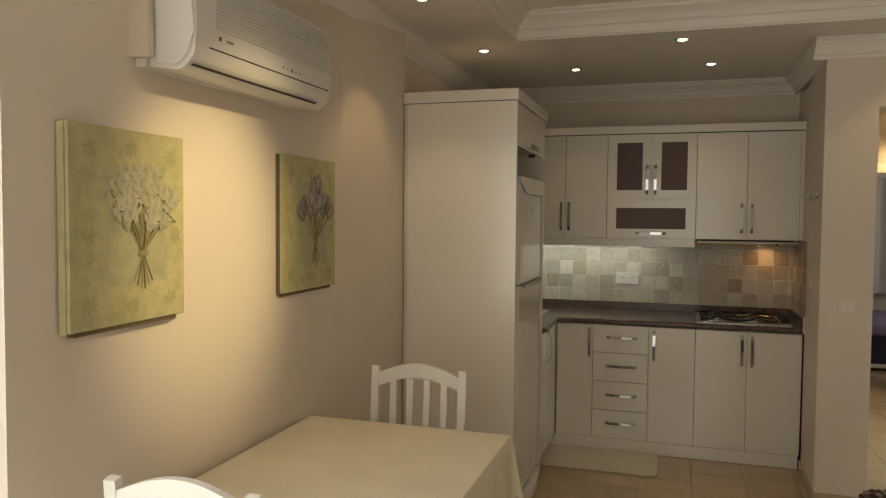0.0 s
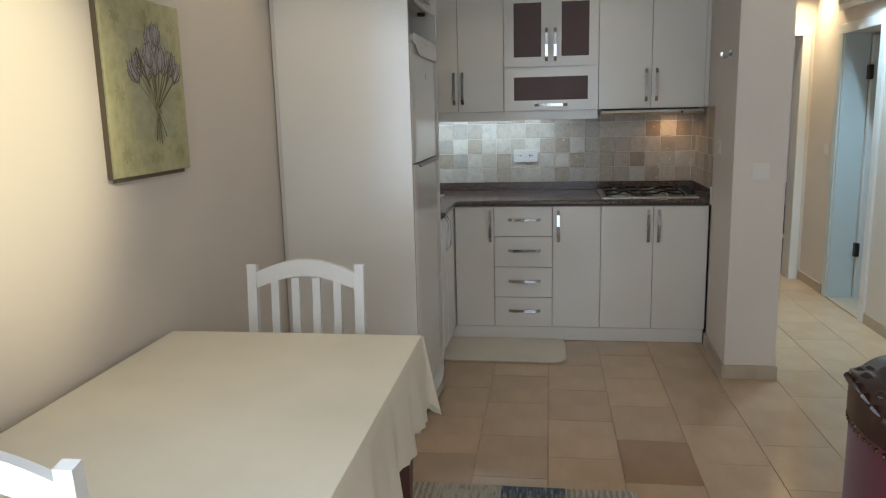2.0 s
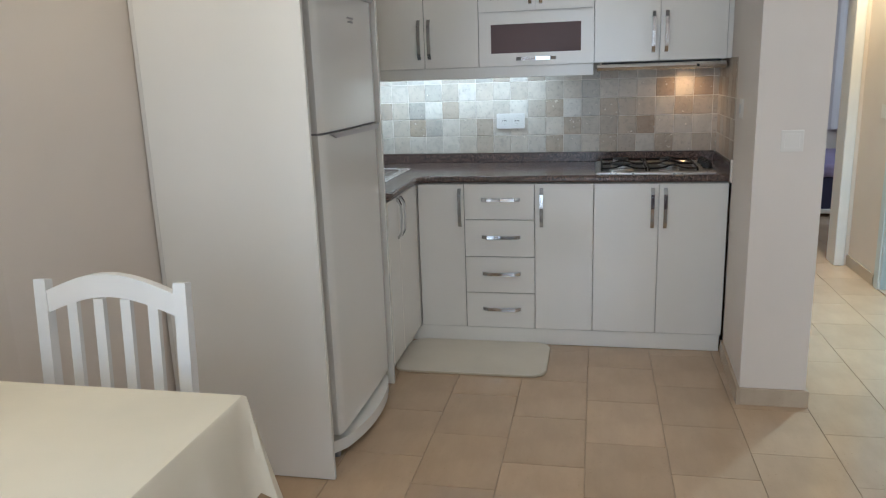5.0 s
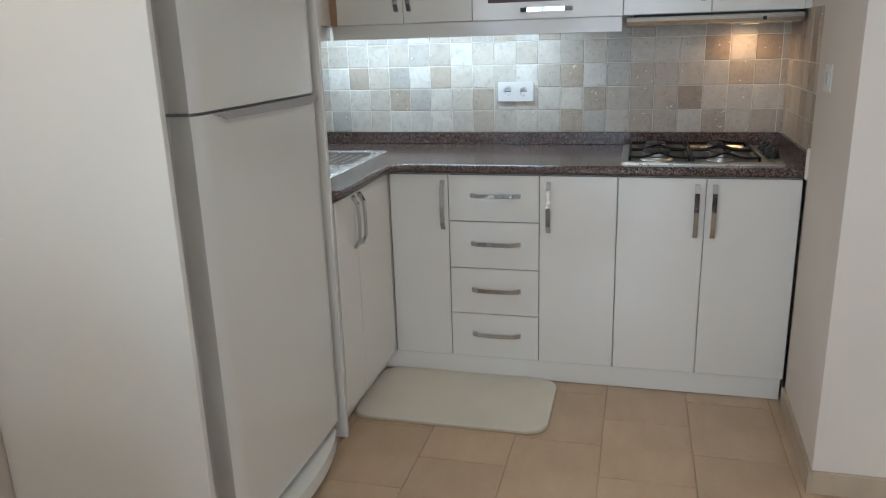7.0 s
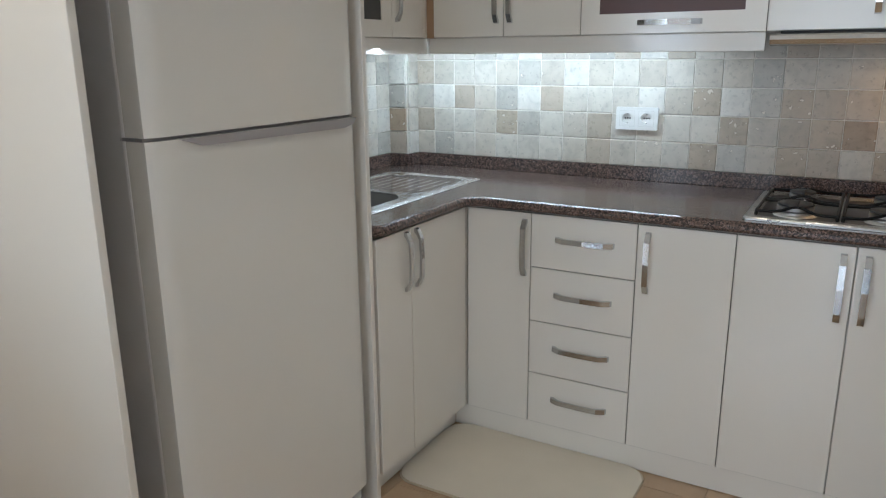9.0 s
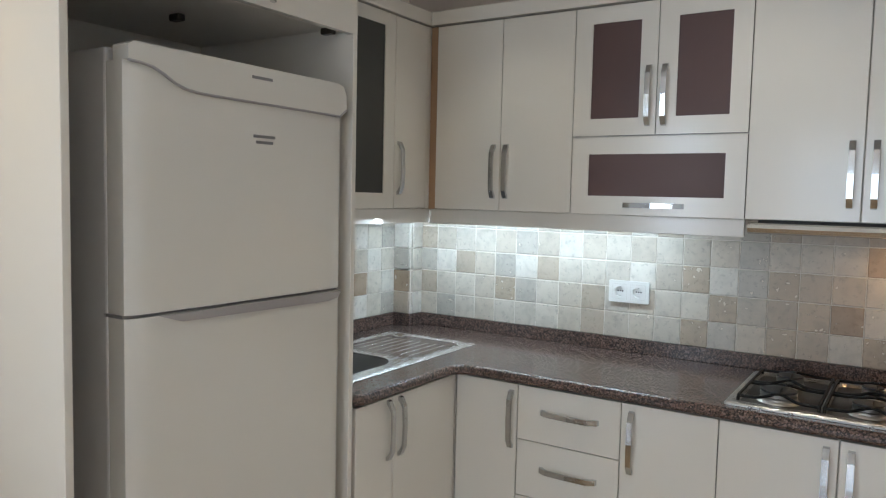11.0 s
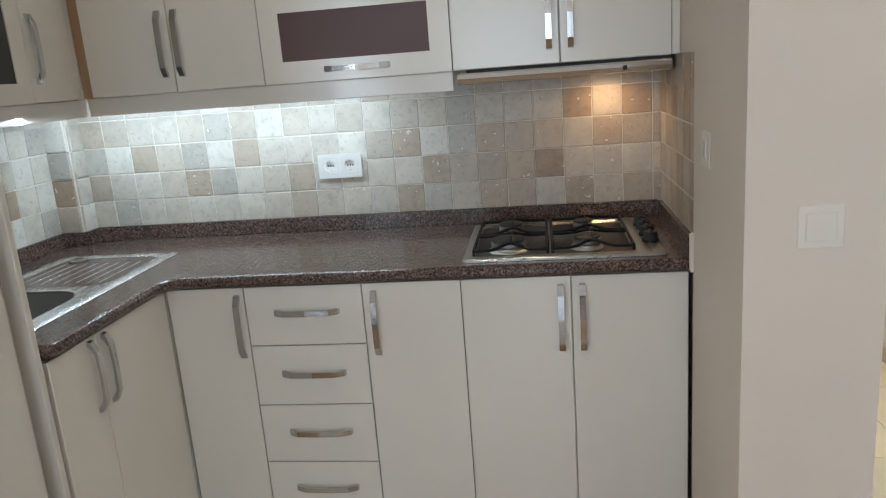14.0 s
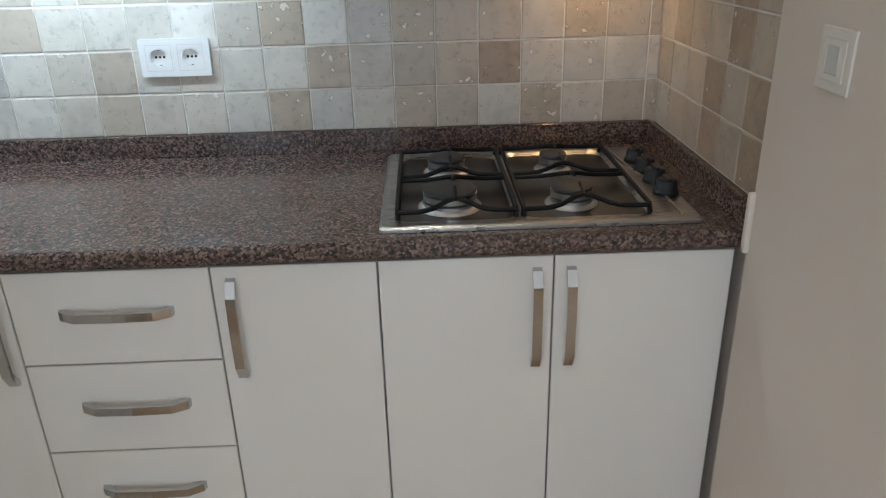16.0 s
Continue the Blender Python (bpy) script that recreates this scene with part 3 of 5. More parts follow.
tagged(door, kind="structure")
part("door_frame", B(0.985, 1.05, 1.198, 1.38, 0, 1.94, bevel=0.004), M_DOORW, door)
part("door_frame", B(0.235, 0.30, 1.198, 1.38, 0, 1.94, bevel=0.004), M_DOORW, door)
part("door_frame", B(0.235, 1.05, 1.197, 1.381, 1.9405, 2.01, bevel=0.004), M_DOORW, door)

# storage cupboard over the bathroom door
cup = thing("wall_cupboard", (HW, 0.28, 2.08), "white storage cupboard above the bathroom door", "cupboard")
part("body", B(HW - 0.03, HW - 0.001, -0.10, 0.68, 2.06, 2.419, bevel=0.003), M_DOORW, cup)
for y0, y1, hy in ((-0.075, 0.27, 0.235), (0.275, 0.655, 0.305)):
    d = part("cupboard_door", B(HW - 0.048, HW - 0.0305, y0, y1, 2.10, 2.41, bevel=0.003), M_DOORW, cup)
    part("handle", tube(bmesh.new(), [(HW - 0.048, hy, 2.14), (HW - 0.072, hy, 2.15), (HW - 0.072, hy, 2.28), (HW - 0.048, hy, 2.29)], 0.005), M_STEEL, d)

# wardrobe along the living room side of the hall wall
wr = thing("wardrobe", (1.3, -2.0, 0), "tall white built-in wardrobe with plain doors", "wardrobe")
part("body", B(1.112, 1.6, -2.99, WF - 0.005, 0.005, 2.04, bevel=0.003), M_DOORW, wr)
for k in range(3):
    y1 = WF - 0.03 - k * 0.58
    part("wardrobe_door", B(1.092, 1.1115, y1 - 0.572, y1, 0.012, 2.03, bevel=0.003), M_DOORW, wr)
part("cornice", B(1.075, 1.6, -2.995, WF - 0.003, 2.041, 2.10, bevel=0.006), M_DOORW, wr)
part("side_strip", tube(bmesh.new(), [(1.075, WF - 0.012, 0.08), (1.075, WF - 0.012, 2.04)], 0.006), M_DOORW, wr)
structure("wall_over_wardrobe", B(1.13, 1.33, -3.0, WF, 2.101, 2.75), M_WALL, "painted wall above the wardrobe")


# ---- kitchen units ----
def bow_handle(parent, p, q, out, width=0.017, label="chrome handle"):
    """A flat bow handle from p to q, standing off along out."""
    p, q, out = Vector(p), Vector(q), Vector(out)
    along = (q - p).normalized()
    side = along.cross(out).normalized()
    L = (q - p).length
    outer = [(0, 0), (0.003, 0.010), (0.03, 0.024), (L / 2, 0.0265), (L - 0.03, 0.024), (L - 0.003, 0.010), (L, 0)]
    inner = [(0.014, 0), (0.017, 0.005), (0.036, 0.0165), (L / 2, 0.019), (L - 0.036, 0.0165), (L - 0.017, 0.005), (L - 0.014, 0)]
    bm = bmesh.new()
    rings = [[bm.verts.new(p + along * a + out * h + side * w) for (a, h), w in ((o, -width / 2), (o, width / 2), (i, width / 2), (i, -width / 2))] for o, i in zip(outer, inner)]
    for a, b in zip(rings, rings[1:]):
        for k in range(4):
            bm.faces.new((a[k], a[(k + 1) % 4], b[(k + 1) % 4], b[k]))
    bm.faces.new(rings[0][::-1])
    bm.faces.new(rings[-1])
    return part("handle", bm, M_CHROME, parent, label)


G = 0.0016           # half a gap between fronts
YC, YD = -0.560, -0.580      # carcass front, door front
XC, XD = -1.575, -1.555      # the same for the sink run
Z0, Z1 = 0.088, 0.850
FRONTS = "glossy cream lacquered base cabinet"


def base_unit(x0, x1, label):
    u = thing("base_cabinet", ((x0 + x1) / 2, -0.3, 0.0), label, "cabinet", "base cabinets of the kitchen")
    part("body", B(x0 + 0.0005, x1 - 0.0005, YC, -0.012, Z0, Z1, bevel=0.001), M_CARC, u)
    return u


def front_y(parent, name, x0, x1, z0, z1):
    return part(name, B(x0 + G, x1 - G, YD, YC - 0.001, z0 + G, z1 - G, bevel=0.0015), M_CAB, parent)


X1, X2, X3, X4 = -1.309, -0.951, -0.661, -0.352
u = base_unit(XD + 0.002, X1, FRONTS + " in the corner with one door")
d = front_y(u, "door", XD + 0.004, X1, Z0, Z1)
bow_handle(d, (X1 - 0.022, YD, 0.627), (X1 - 0.022, YD, 0.827), (0, -1, 0))
u = base_unit(X1, X2, "glossy cream lacquered cabinet with four drawers")
ZS = [0.088, 0.278, 0.471, 0.664, 0.850]
for z0, z1 in zip(ZS, ZS[1:]):
    d = front_y(u, "drawer", X1, X2, z0, z1)
    zm = z0 + 0.105
    bow_handle(d, (-1.222, YD, zm), (-1.022, YD, zm), (0, -1, 0))
u = base_unit(X2, X3, FRONTS + " with one door")
d = front_y(u, "door", X2, X3, Z0, Z1)
bow_handle(d, (X2 + 0.035, YD, 0.627), (X2 + 0.035, YD, 0.827), (0, -1, 0))
u = base_unit(X3, CE, FRONTS + " with two doors under the hob")
for a, b, hx in ((X3, X4, X4 - 0.030), (X4, CE, X4 + 0.030)):
    d = front_y(u, "door", a, b, Z0, Z1)
    bow_handle(d, (hx, YD, 0.627), (hx, YD, 0.827), (0, -1, 0))

# sink unit, its doors face the room
SY0, SY1, SYM = -1.133, -0.584, -0.945
u = thing("sink_cabinet", (-1.9, -0.9, 0), "glossy cream lacquered sink cabinet with two doors", "cabinet", "base cabinets of the kitchen")
part("body", B(LW + 0.005, XC, SY0, YD - 0.002, Z0, 0.70, bevel=0.001), M_CARC, u)
part("rail", B(XC - 0.018, XC, SY0, YD - 0.002, 0.7005, Z1, bevel=0.001), M_CARC, u)
for a, b, hy in ((SY0, SYM, SYM - 0.03), (SYM, SY1, SYM + 0.03)):
    d = part("door", B(XC + 0.001, XD, a + G, b - G, Z0 + G, Z1 - G, bevel=0.0015), M_CAB, u)
    bow_handle(d, (XD, hy, 0.65), (XD, hy, 0.842), (1, 0, 0))
solid("corner_filler", B(LW + 0.005, XD, YD + 0.001, -0.012, Z0, Z1), M_CARC, "plain board closing the blind corner of the units", "panel")

# plinths
solid("plinth", B(-1.605, CE - 0.008, -0.572, -0.556, 0.002, 0.086, bevel=0.001), M_CAB, "cream plinth board under the base cabinets", "plinth")
solid("plinth", B(-1.622, -1.606, SY0, -0.573, 0.002, 0.086, bevel=0.001), M_CAB, "cream plinth board under the sink cabinet", "plinth")


# ---- worktop ----
def make_worktop():
    r, k = 0.015, 5
    bm = bmesh.new()
    edge = [(-r + r * sin(pi * i / k), -r * 1.0 + r * cos(pi * i / k)) for i in range(k + 1)]

    def nosing(path, normals):
        cols = []
        for (px, py), (nx, ny) in zip(path, normals):
            cols.append([bm.verts.new((px + nx * (e[0]), py + ny * (e[0]), CT - r * 1.15 + (e[1] + r) * 1.15)) for e in edge])
        for a, b in zip(cols, cols[1:]):
            for i in range(k):
                bm.faces.new((a[i], a[i + 1], b[i + 1], b[i]))
        return cols
    fx, fy, cr = XD + 0.022, -0.602, 0.07
    path, nor = [(RW - 0.0015, fy)], [(0, -1)]
    for i in range(7):          # inner curve of the corner
        t = radians(90 * i / 6)
        path.append((fx + cr - cr * sin(t), fy - cr + cr * cos(t)))
        nor.append((sin(t), -cos(t)))
    path.append((fx, SY0 + 0.03))
    nor.append((1, 0))
    for i in range(5):          # rounded end by the fridge
        t = radians(90 * i / 4)
        path.append((fx - 0.04 + 0.04 * cos(t), SY0 + 0.03 - 0.04 * sin(t)))
        nor.append((cos(t), -sin(t)))
    path.append((LW + 0.002, SY0 - 0.01))
    nor.append((0, -1))
    cols = nosing(path, nor)
    back = [(LW + 0.002, -0.002), (RW - 0.0015, -0.002)]
    z_top, z_bot = cols[0][0].co.z, cols[0][-1].co.z
    hole_x0, hole_x1, hole_y0, hole_y1 = -2.03, -1.72, -1.09, -0.70
    top_outer = [c[0] for c in cols] + [bm.verts.new((x, y, z_top)) for x, y in back]
    hole = [bm.verts.new((x, y, z_top)) for x, y in rounded(hole_x0, hole_x1, hole_y0, hole_y1, 0.09)]
    es = [bm.edges.get((a, b)) or bm.edges.new((a, b)) for a, b in zip(top_outer, top_outer[1:] + top_outer[:1])]
    es += [bm.edges.new((a, b)) for a, b in zip(hole, hole[1:] + hole[:1])]
    bmesh.ops.triangle_fill(bm, use_beauty=True, edges=es)
    low = [c[-1] for c in cols]
    inner = [bm.verts.new((p[0] - n[0] * 0.05, p[1] - n[1] * 0.05, z_bot)) for p, n in zip(path, nor)]
    for i in range(len(low) - 1):
        bm.faces.new((low[i], low[i + 1], inner[i + 1], inner[i]))
    return bm


top = thing("worktop", (-1.0, -0.3, CT), "polished brown speckled granite worktop with rounded front edge", "worktop")
part("slab", make_worktop(), M_GRAN, top)
UZ = 0.943
part("upstand", B(-2.10, RW - 0.022, -0.021, -0.001, CT + 0.0005, UZ, bevel=0.001), M_GRAN, top)
part("upstand", B(RW - 0.0215, RW - 0.001, -0.598, -0.0015, CT + 0.0005, UZ - 0.002, bevel=0.001), M_GRAN, top)
part("upstand", B(LW + 0.001, LW + 0.021, SY0, -0.106, CT + 0.0005, UZ, bevel=0.001), M_GRAN, top)
part("upstand", B(LW + 0.001, -2.0995, -0.1055, -0.0855, CT + 0.0005, UZ, bevel=0.001), M_GRAN, top)
part("upstand", B(-2.1095, -2.0895, -0.085, -0.0215, CT + 0.0005, UZ, bevel=0.001), M_GRAN, top)
part("plaster_patch", B(RP - 0.010, RP + 0.004, -0.619, -0.604, CT - 0.035, UZ + 0.02, bevel=0.005, seg=2), M_WALL, top, "rough white plaster lump at the end")

# ---- sink ----
def make_sink():
    bm = bmesh.new()
    z = CT + 0.004
    x0, x1, y0, y1 = -2.085, -1.655, -1.14, -0.26
    outer = [bm.verts.new((x, y, z - 0.003)) for x, y in rounded(x0, x1, y0, y1, 0.02)]
    rim = [bm.verts.new((x, y, z)) for x, y in rounded(x0 + 0.006, x1 - 0.006, y0 + 0.006, y1 - 0.006, 0.018)]
    n = len(outer)
    for i in range(n):
        bm.faces.new((outer[i], outer[(i + 1) % n], rim[(i + 1) % n], rim[i]))
    bowl = rounded(-2.035, -1.715, -1.095, -0.695, 0.1)
    b0 = [bm.verts.new((x, y, z)) for x, y in bowl]
    dr = rounded(-2.05, -1.70, -0.655, -0.29, 0.05)
    d0 = [bm.verts.new((x, y, z)) for x, y in dr]
    es = []
    for loop in (rim, b0, d0):
        es += [bm.edges.get((a, b)) or bm.edges.new((a, b)) for a, b in zip(loop, loop[1:] + loop[:1])]
    bmesh.ops.triangle_fill(bm, use_beauty=True, edges=es)

    def sink_in(bm, loop, pts, depth, inset):
        cx = sum(p[0] for p in pts) / len(pts)
        cy = sum(p[1] for p in pts) / len(pts)
        prev = loop
        for dz, k in ((depth * 0.25, inset * 0.3), (depth, inset)):
            cur = [bm.verts.new((x + (cx - x) * k, y + (cy - y) * k, z - dz)) for x, y in pts]
            m = len(pts)
            for i in range(m):
                bm.faces.new((prev[i], prev[(i + 1) % m], cur[(i + 1) % m], cur[i]))
            prev = cur
        return prev
    bm.faces.new(sink_in(bm, d0, dr, 0.006, 0.06))
    deep = bmesh.new()
    first = [deep.verts.new((x, y, z)) for x, y in bowl]
    deep.faces.new(sink_in(deep, first, bowl, 0.15, 0.16))
    return bm, deep


sink = thing("sink", (-1.87, -0.7, CT), "stainless steel inset sink with ribbed drainer", "sink")
top_bm, deep_bm = make_sink()
part("rim", top_bm, M_SINK, sink, "", True)
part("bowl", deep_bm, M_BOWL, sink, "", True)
for k in range(8):
    x = -2.01 + k * 0.038
    part("drainer_rib", tube(bmesh.new(), [(x, -0.62, CT - 0.006), (x, -0.60, CT - 0.0034), (x, -0.37, CT - 0.003), (x, -0.345, CT - 0.006)], 0.0040, 8), M_SINK, sink, "", True)
part("overflow_cap", lathe(bmesh.new(), [(0.03, CT - 0.001), (0.03, CT + 0.004), (0.022, CT + 0.007), (0.006, CT + 0.008)], -1.99, -0.325, 20), M_CHROME, sink, "", True)
part("waste", lathe(bmesh.new(), [(0.045, CT - 0.145), (0.045, CT - 0.142), (0.02, CT - 0.14)], -1.875, -0.9, 20), M_CHROME, sink)
tap = thing("tap", (-2.06, -0.64, CT), "chrome mixer tap behind the sink", "tap")
part("base", lathe(bmesh.new(), [(0.026, CT + 0.003), (0.026, CT + 0.012), (0.019, CT + 0.02), (0.018, CT + 0.075), (0.021, CT + 0.09), (0.014, CT + 0.1)], -2.06, -0.665), M_CHROME, tap, "", True)
part("spout", tube(bmesh.new(), [(-2.06, -0.67, CT + 0.06), (-2.02, -0.71, CT + 0.085), (-1.95, -0.78, CT + 0.11), (-1.91, -0.82, CT + 0.105), (-1.905, -0.825, CT + 0.085)], 0.011, 10), M_CHROME, tap, "", True)
part("lever", tube(bmesh.new(), [(-2.06, -0.665, CT + 0.098), (-2.065, -0.63, CT + 0.113), (-2.07, -0.57, CT + 0.122)], [0.011, 0.009, 0.007], 8), M_CHROME, tap, "", True)

# ---- hob ----
HX0, HX1, HY0, HY1 = -0.656, -0.086, -0.558, -0.082
hob = thing("gas_hob", (-0.37, -0.32, CT), "stainless steel gas hob with four burners and black grates", "hob")


def make_pan():
    bm = bmesh.new()
    z = CT
    loops = []
    for inset, dz, r in ((0, 0.001, 0.012), (0.0, 0.006, 0.012), (0.005, 0.010, 0.012), (0.012, 0.0105, 0.014)):
        loops.append([bm.verts.new((x, y, z + dz)) for x, y in rounded(HX0 + inset, HX1 - inset, HY0 + inset, HY1 - inset, r)])
    for a, b in zip(loops, loops[1:]):
        for i in range(len(a)):
            bm.faces.new((a[i], a[(i + 1) % len(a)], b[(i + 1) % len(b)], b[i]))
    wells, floors = [], []
    for x0, x1 in ((HX0 + 0.026, -0.408), (-0.402, -0.165)):
        wells.append(rounded(x0, x1, HY0 + 0.028, HY1 - 0.024, 0.03))
    es = [bm.edges.get((a, b)) for a, b in zip(loops[-1], loops[-1][1:] + loops[-1][:1])]
    rims = []
    for w in wells:
        lp = [bm.verts.new((x, y, z + 0.0105)) for x, y in w]
        rims.append(lp)
        es += [bm.edges.new((a, b)) for a, b in zip(lp, lp[1:] + lp[:1])]
    bmesh.ops.triangle_fill(bm, use_beauty=True, edges=es)
    for w, lp in zip(wells, rims):
        cx, cy = sum(p[0] for p in w) / len(w), sum(p[1] for p in w) / len(w)
        low = [bm.verts.new((x + (cx - x) * 0.06, y + (cy - y) * 0.04, z + 0.003)) for x, y in w]
        for i in range(len(lp)):
            bm.faces.new((lp[i], lp[(i + 1) % len(lp)], low[(i + 1) % len(low)], low[i]))
        dark = bmesh.new()
        dark.faces.new([dark.verts.new(v.co) for v in low])
        floors.append(dark)
    return bm, floors


pan_bm, floors = make_pan()
part("pan", pan_bm, M_STEEL, hob)
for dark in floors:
    part("well", dark, M_WELL, hob, "spill tray painted dark for the reflections in its steel")
BURN = ((-0.527, -0.435, 0.047), (-0.298, -0.438, 0.036), (-0.526, -0.218, 0.036), (-0.297, -0.22, 0.026))
for x, y, r in BURN:
    z = CT
    b = part("burner", lathe(bmesh.new(), [(r + 0.014, z + 0.0035), (r + 0.012, z + 0.007), (r + 0.004, z + 0.010), (r + 0.004, z + 0.016), (r - 0.008, z + 0.0165), (r - 0.008, z + 0.0195),
                                           (r + 0.003, z + 0.020), (r + 0.004, z + 0.031), (r - 0.004, z + 0.0325)], x, y, 32), M_ALU, hob, "dull aluminium burner body", True)
    part("slot_ring", lathe(bmesh.new(), [(r - 0.0075, z + 0.0163), (r - 0.0065, z + 0.018), (r - 0.0075, z + 0.0197)], x, y, 32), M_CAP, b, "dark gas slot", True)
    part("burner_cap", lathe(bmesh.new(), [(r - 0.002, z + 0.0327), (r + 0.003, z + 0.0345), (r + 0.002, z + 0.039), (r - 0.006, z + 0.0415), (r * 0.3, z + 0.041), (0.001, z + 0.041)], x, y, 32), M_CAP, b, "black enamelled cap", True)
for gx0, gx1 in ((HX0 + 0.032, -0.412), (-0.398, -0.172)):
    cx, ym = (gx0 + gx1) / 2, (HY0 + HY1) / 2
    ya, yb = HY0 + 0.036, HY1 - 0.032
    grate = part("grate", tube(bmesh.new(), [(gx0, ya, CT + 0.006), (gx0, ya + 0.010, CT + 0.024), (gx0, ym, CT + 0.025), (gx0, yb - 0.010, CT + 0.024), (gx0, yb, CT + 0.006)], 0.0048, 6), M_IRON, hob, "black enamelled grate", True)
    part("side_bar", tube(bmesh.new(), [(gx1, ya, CT + 0.006), (gx1, ya + 0.010, CT + 0.024), (gx1, ym, CT + 0.025), (gx1, yb - 0.010, CT + 0.024), (gx1, yb, CT + 0.006)], 0.0048, 6), M_IRON, grate, "", True)
    for y, bulge in ((ya + 0.006, 0.03), (ym - 0.012, -0.022), (ym + 0.012, 0.022), (yb - 0.006, -0.03)):
        path = []
        for i in range(17):
            f = i / 16
            hump = math.exp(-((f - 0.5) / 0.17) ** 2)
            path.append((gx0 + (gx1 - gx0) * f, y + bulge * hump, CT + 0.023 + 0.013 * hump))
        part("wavy_bar", tube(bmesh.new(), path, 0.0045, 6), M_IRON, grate, "", True)
    for yc in ((ya + ym) / 2, (ym + yb) / 2):
        for k in (-1, 1):
            part("finger", tube(bmesh.new(), [(cx, yc + k * 0.072, CT + 0.036), (cx, yc + k * 0.024, CT + 0.0445)], 0.0032, 6), M_IRON, grate, "", True)
ridge = [(-0.150 - 0.030 * sin(pi * 0.5 * i / 12) ** 2 if i < 12 else -0.180, HY1 - 0.014 - 0.445 * i / 14, CT + 0.0115) for i in range(15)]
part("ridge", tube(bmesh.new(), [(-0.300 - x, y, z) for x, y, z in ridge], 0.0035, 8), M_STEEL, hob, "pressed steel ridge beside the knobs", True)
for y in (-0.208, -0.279, -0.350, -0.424):
    k = part("knob", lathe(bmesh.new(), [(0.024, CT + 0.011), (0.024, CT + 0.017), (0.021, CT + 0.020), (0.0195, CT + 0.036), (0.017, CT + 0.039), (0.004, CT + 0.0395)], -0.114, y, 24), M_KNOB, hob, "black control knob", True)
    part("grip", B(-0.119, -0.109, y - 0.019, y + 0.019, CT + 0.036, CT + 0.044, bevel=0.002), M_KNOB, k)

# ---- wall units ----
UZ0, UZ1 = 1.422, 2.134
UY, UYC = -0.318, -0.299
UX, UXC = -1.867, -1.886


def wall_unit(x0, x1, label):
    u = thing("wall_cabinet", ((x0 + x1) / 2, -0.15, UZ0), label, "cabinet", "wall cabinets of the kitchen")
    part("body", B(x0 + 0.0005, x1 - 0.0005, UYC, -0.002, UZ0, UZ1, bevel=0.001), M_CARC, u)
    return u


def upper_door(parent, x0, x1, z0, z1):
    return part("door", B(x0 + G, x1 - G, UY, UYC - 0.001, z0 + G, z1 - G, bevel=0.0015), M_CAB, parent)


def framed(bm, a0, a1, z0, z1, b0, b1, g0, g1, h0, h1, axis):
    """A door with a glazed cut-out: four bars with a rounded inner edge."""
    for p in ((a0, a1, h1, z1), (a0, a1, z0, h0), (a0, g0, h0, h1), (g1, a1, h0, h1)):
        if axis == 'x':
            box(bm, p[0], p[1], b0, b1, p[2], p[3])
        else:
            box(bm, b0, b1, p[0], p[1], p[2], p[3])
    bmesh.ops.remove_doubles(bm, verts=bm.verts, dist=0.0001)
    return bm


WL = "glossy cream lacquered wall cabinet with two plain doors"
u = wall_unit(UX + 0.03, -1.256, WL)
for a, b, hx in ((-1.836, -1.545, -1.572), (-1.545, -1.256, -1.518)):
    d = upper_door(u, a, b, UZ0, UZ1)
    bow_handle(d, (hx, UY, 1.468), (hx, UY, 1.672), (0, -1, 0))
u = wall_unit(-1.256, -0.670, "cream wall cabinet with dark plum glass doors and a flap")
for a, b, hx, g0, g1 in ((-1.256, -0.963, -0.990, -1.192, -1.022), (-0.963, -0.670, -0.936, -0.898, -0.730)):
    d = part("door", framed(bmesh.new(), a + G, b - G, 1.692 + G, UZ1 - G, UY, UYC - 0.001, g0, g1, 1.752, 2.076, 'x'), M_CAB, u)
    part("glass_panel", B(g0 - 0.003, g1 + 0.003, UY + 0.004, UY + 0.008, 1.749, 2.079), M_GLASS, d, "dark plum glass")
    bow_handle(d, (hx, UY, 1.722), (hx, UY, 1.925), (0, -1, 0))
d = part("flap", framed(bmesh.new(), -1.256 + G, -0.670 - G, UZ0 + G, 1.690 - G, UY, UYC - 0.001, -1.192, -0.735, 1.487, 1.630, 'x'), M_CAB, u)
part("glass_panel", B(-1.195, -0.732, UY + 0.004, UY + 0.008, 1.484, 1.633), M_GLASS, d, "dark plum glass")
bow_handle(d, (-1.064, UY, 1.457), (-0.858, UY, 1.457), (0, -1, 0))
u = wall_unit(-0.670, CE, WL)
part("filler_strip", B(CE + 0.0005, RW - 0.0015, UYC - 0.012, UYC + 0.004, UZ0 + 0.002, UZ1, bevel=0.001), M_CAB, u)
for a, b, hx in ((-0.670, -0.352, -0.383), (-0.352, CE, -0.321)):
    d = upper_door(u, a, b, UZ0, UZ1)
    bow_handle(d, (hx, UY, 1.463), (hx, UY, 1.663), (0, -1, 0))
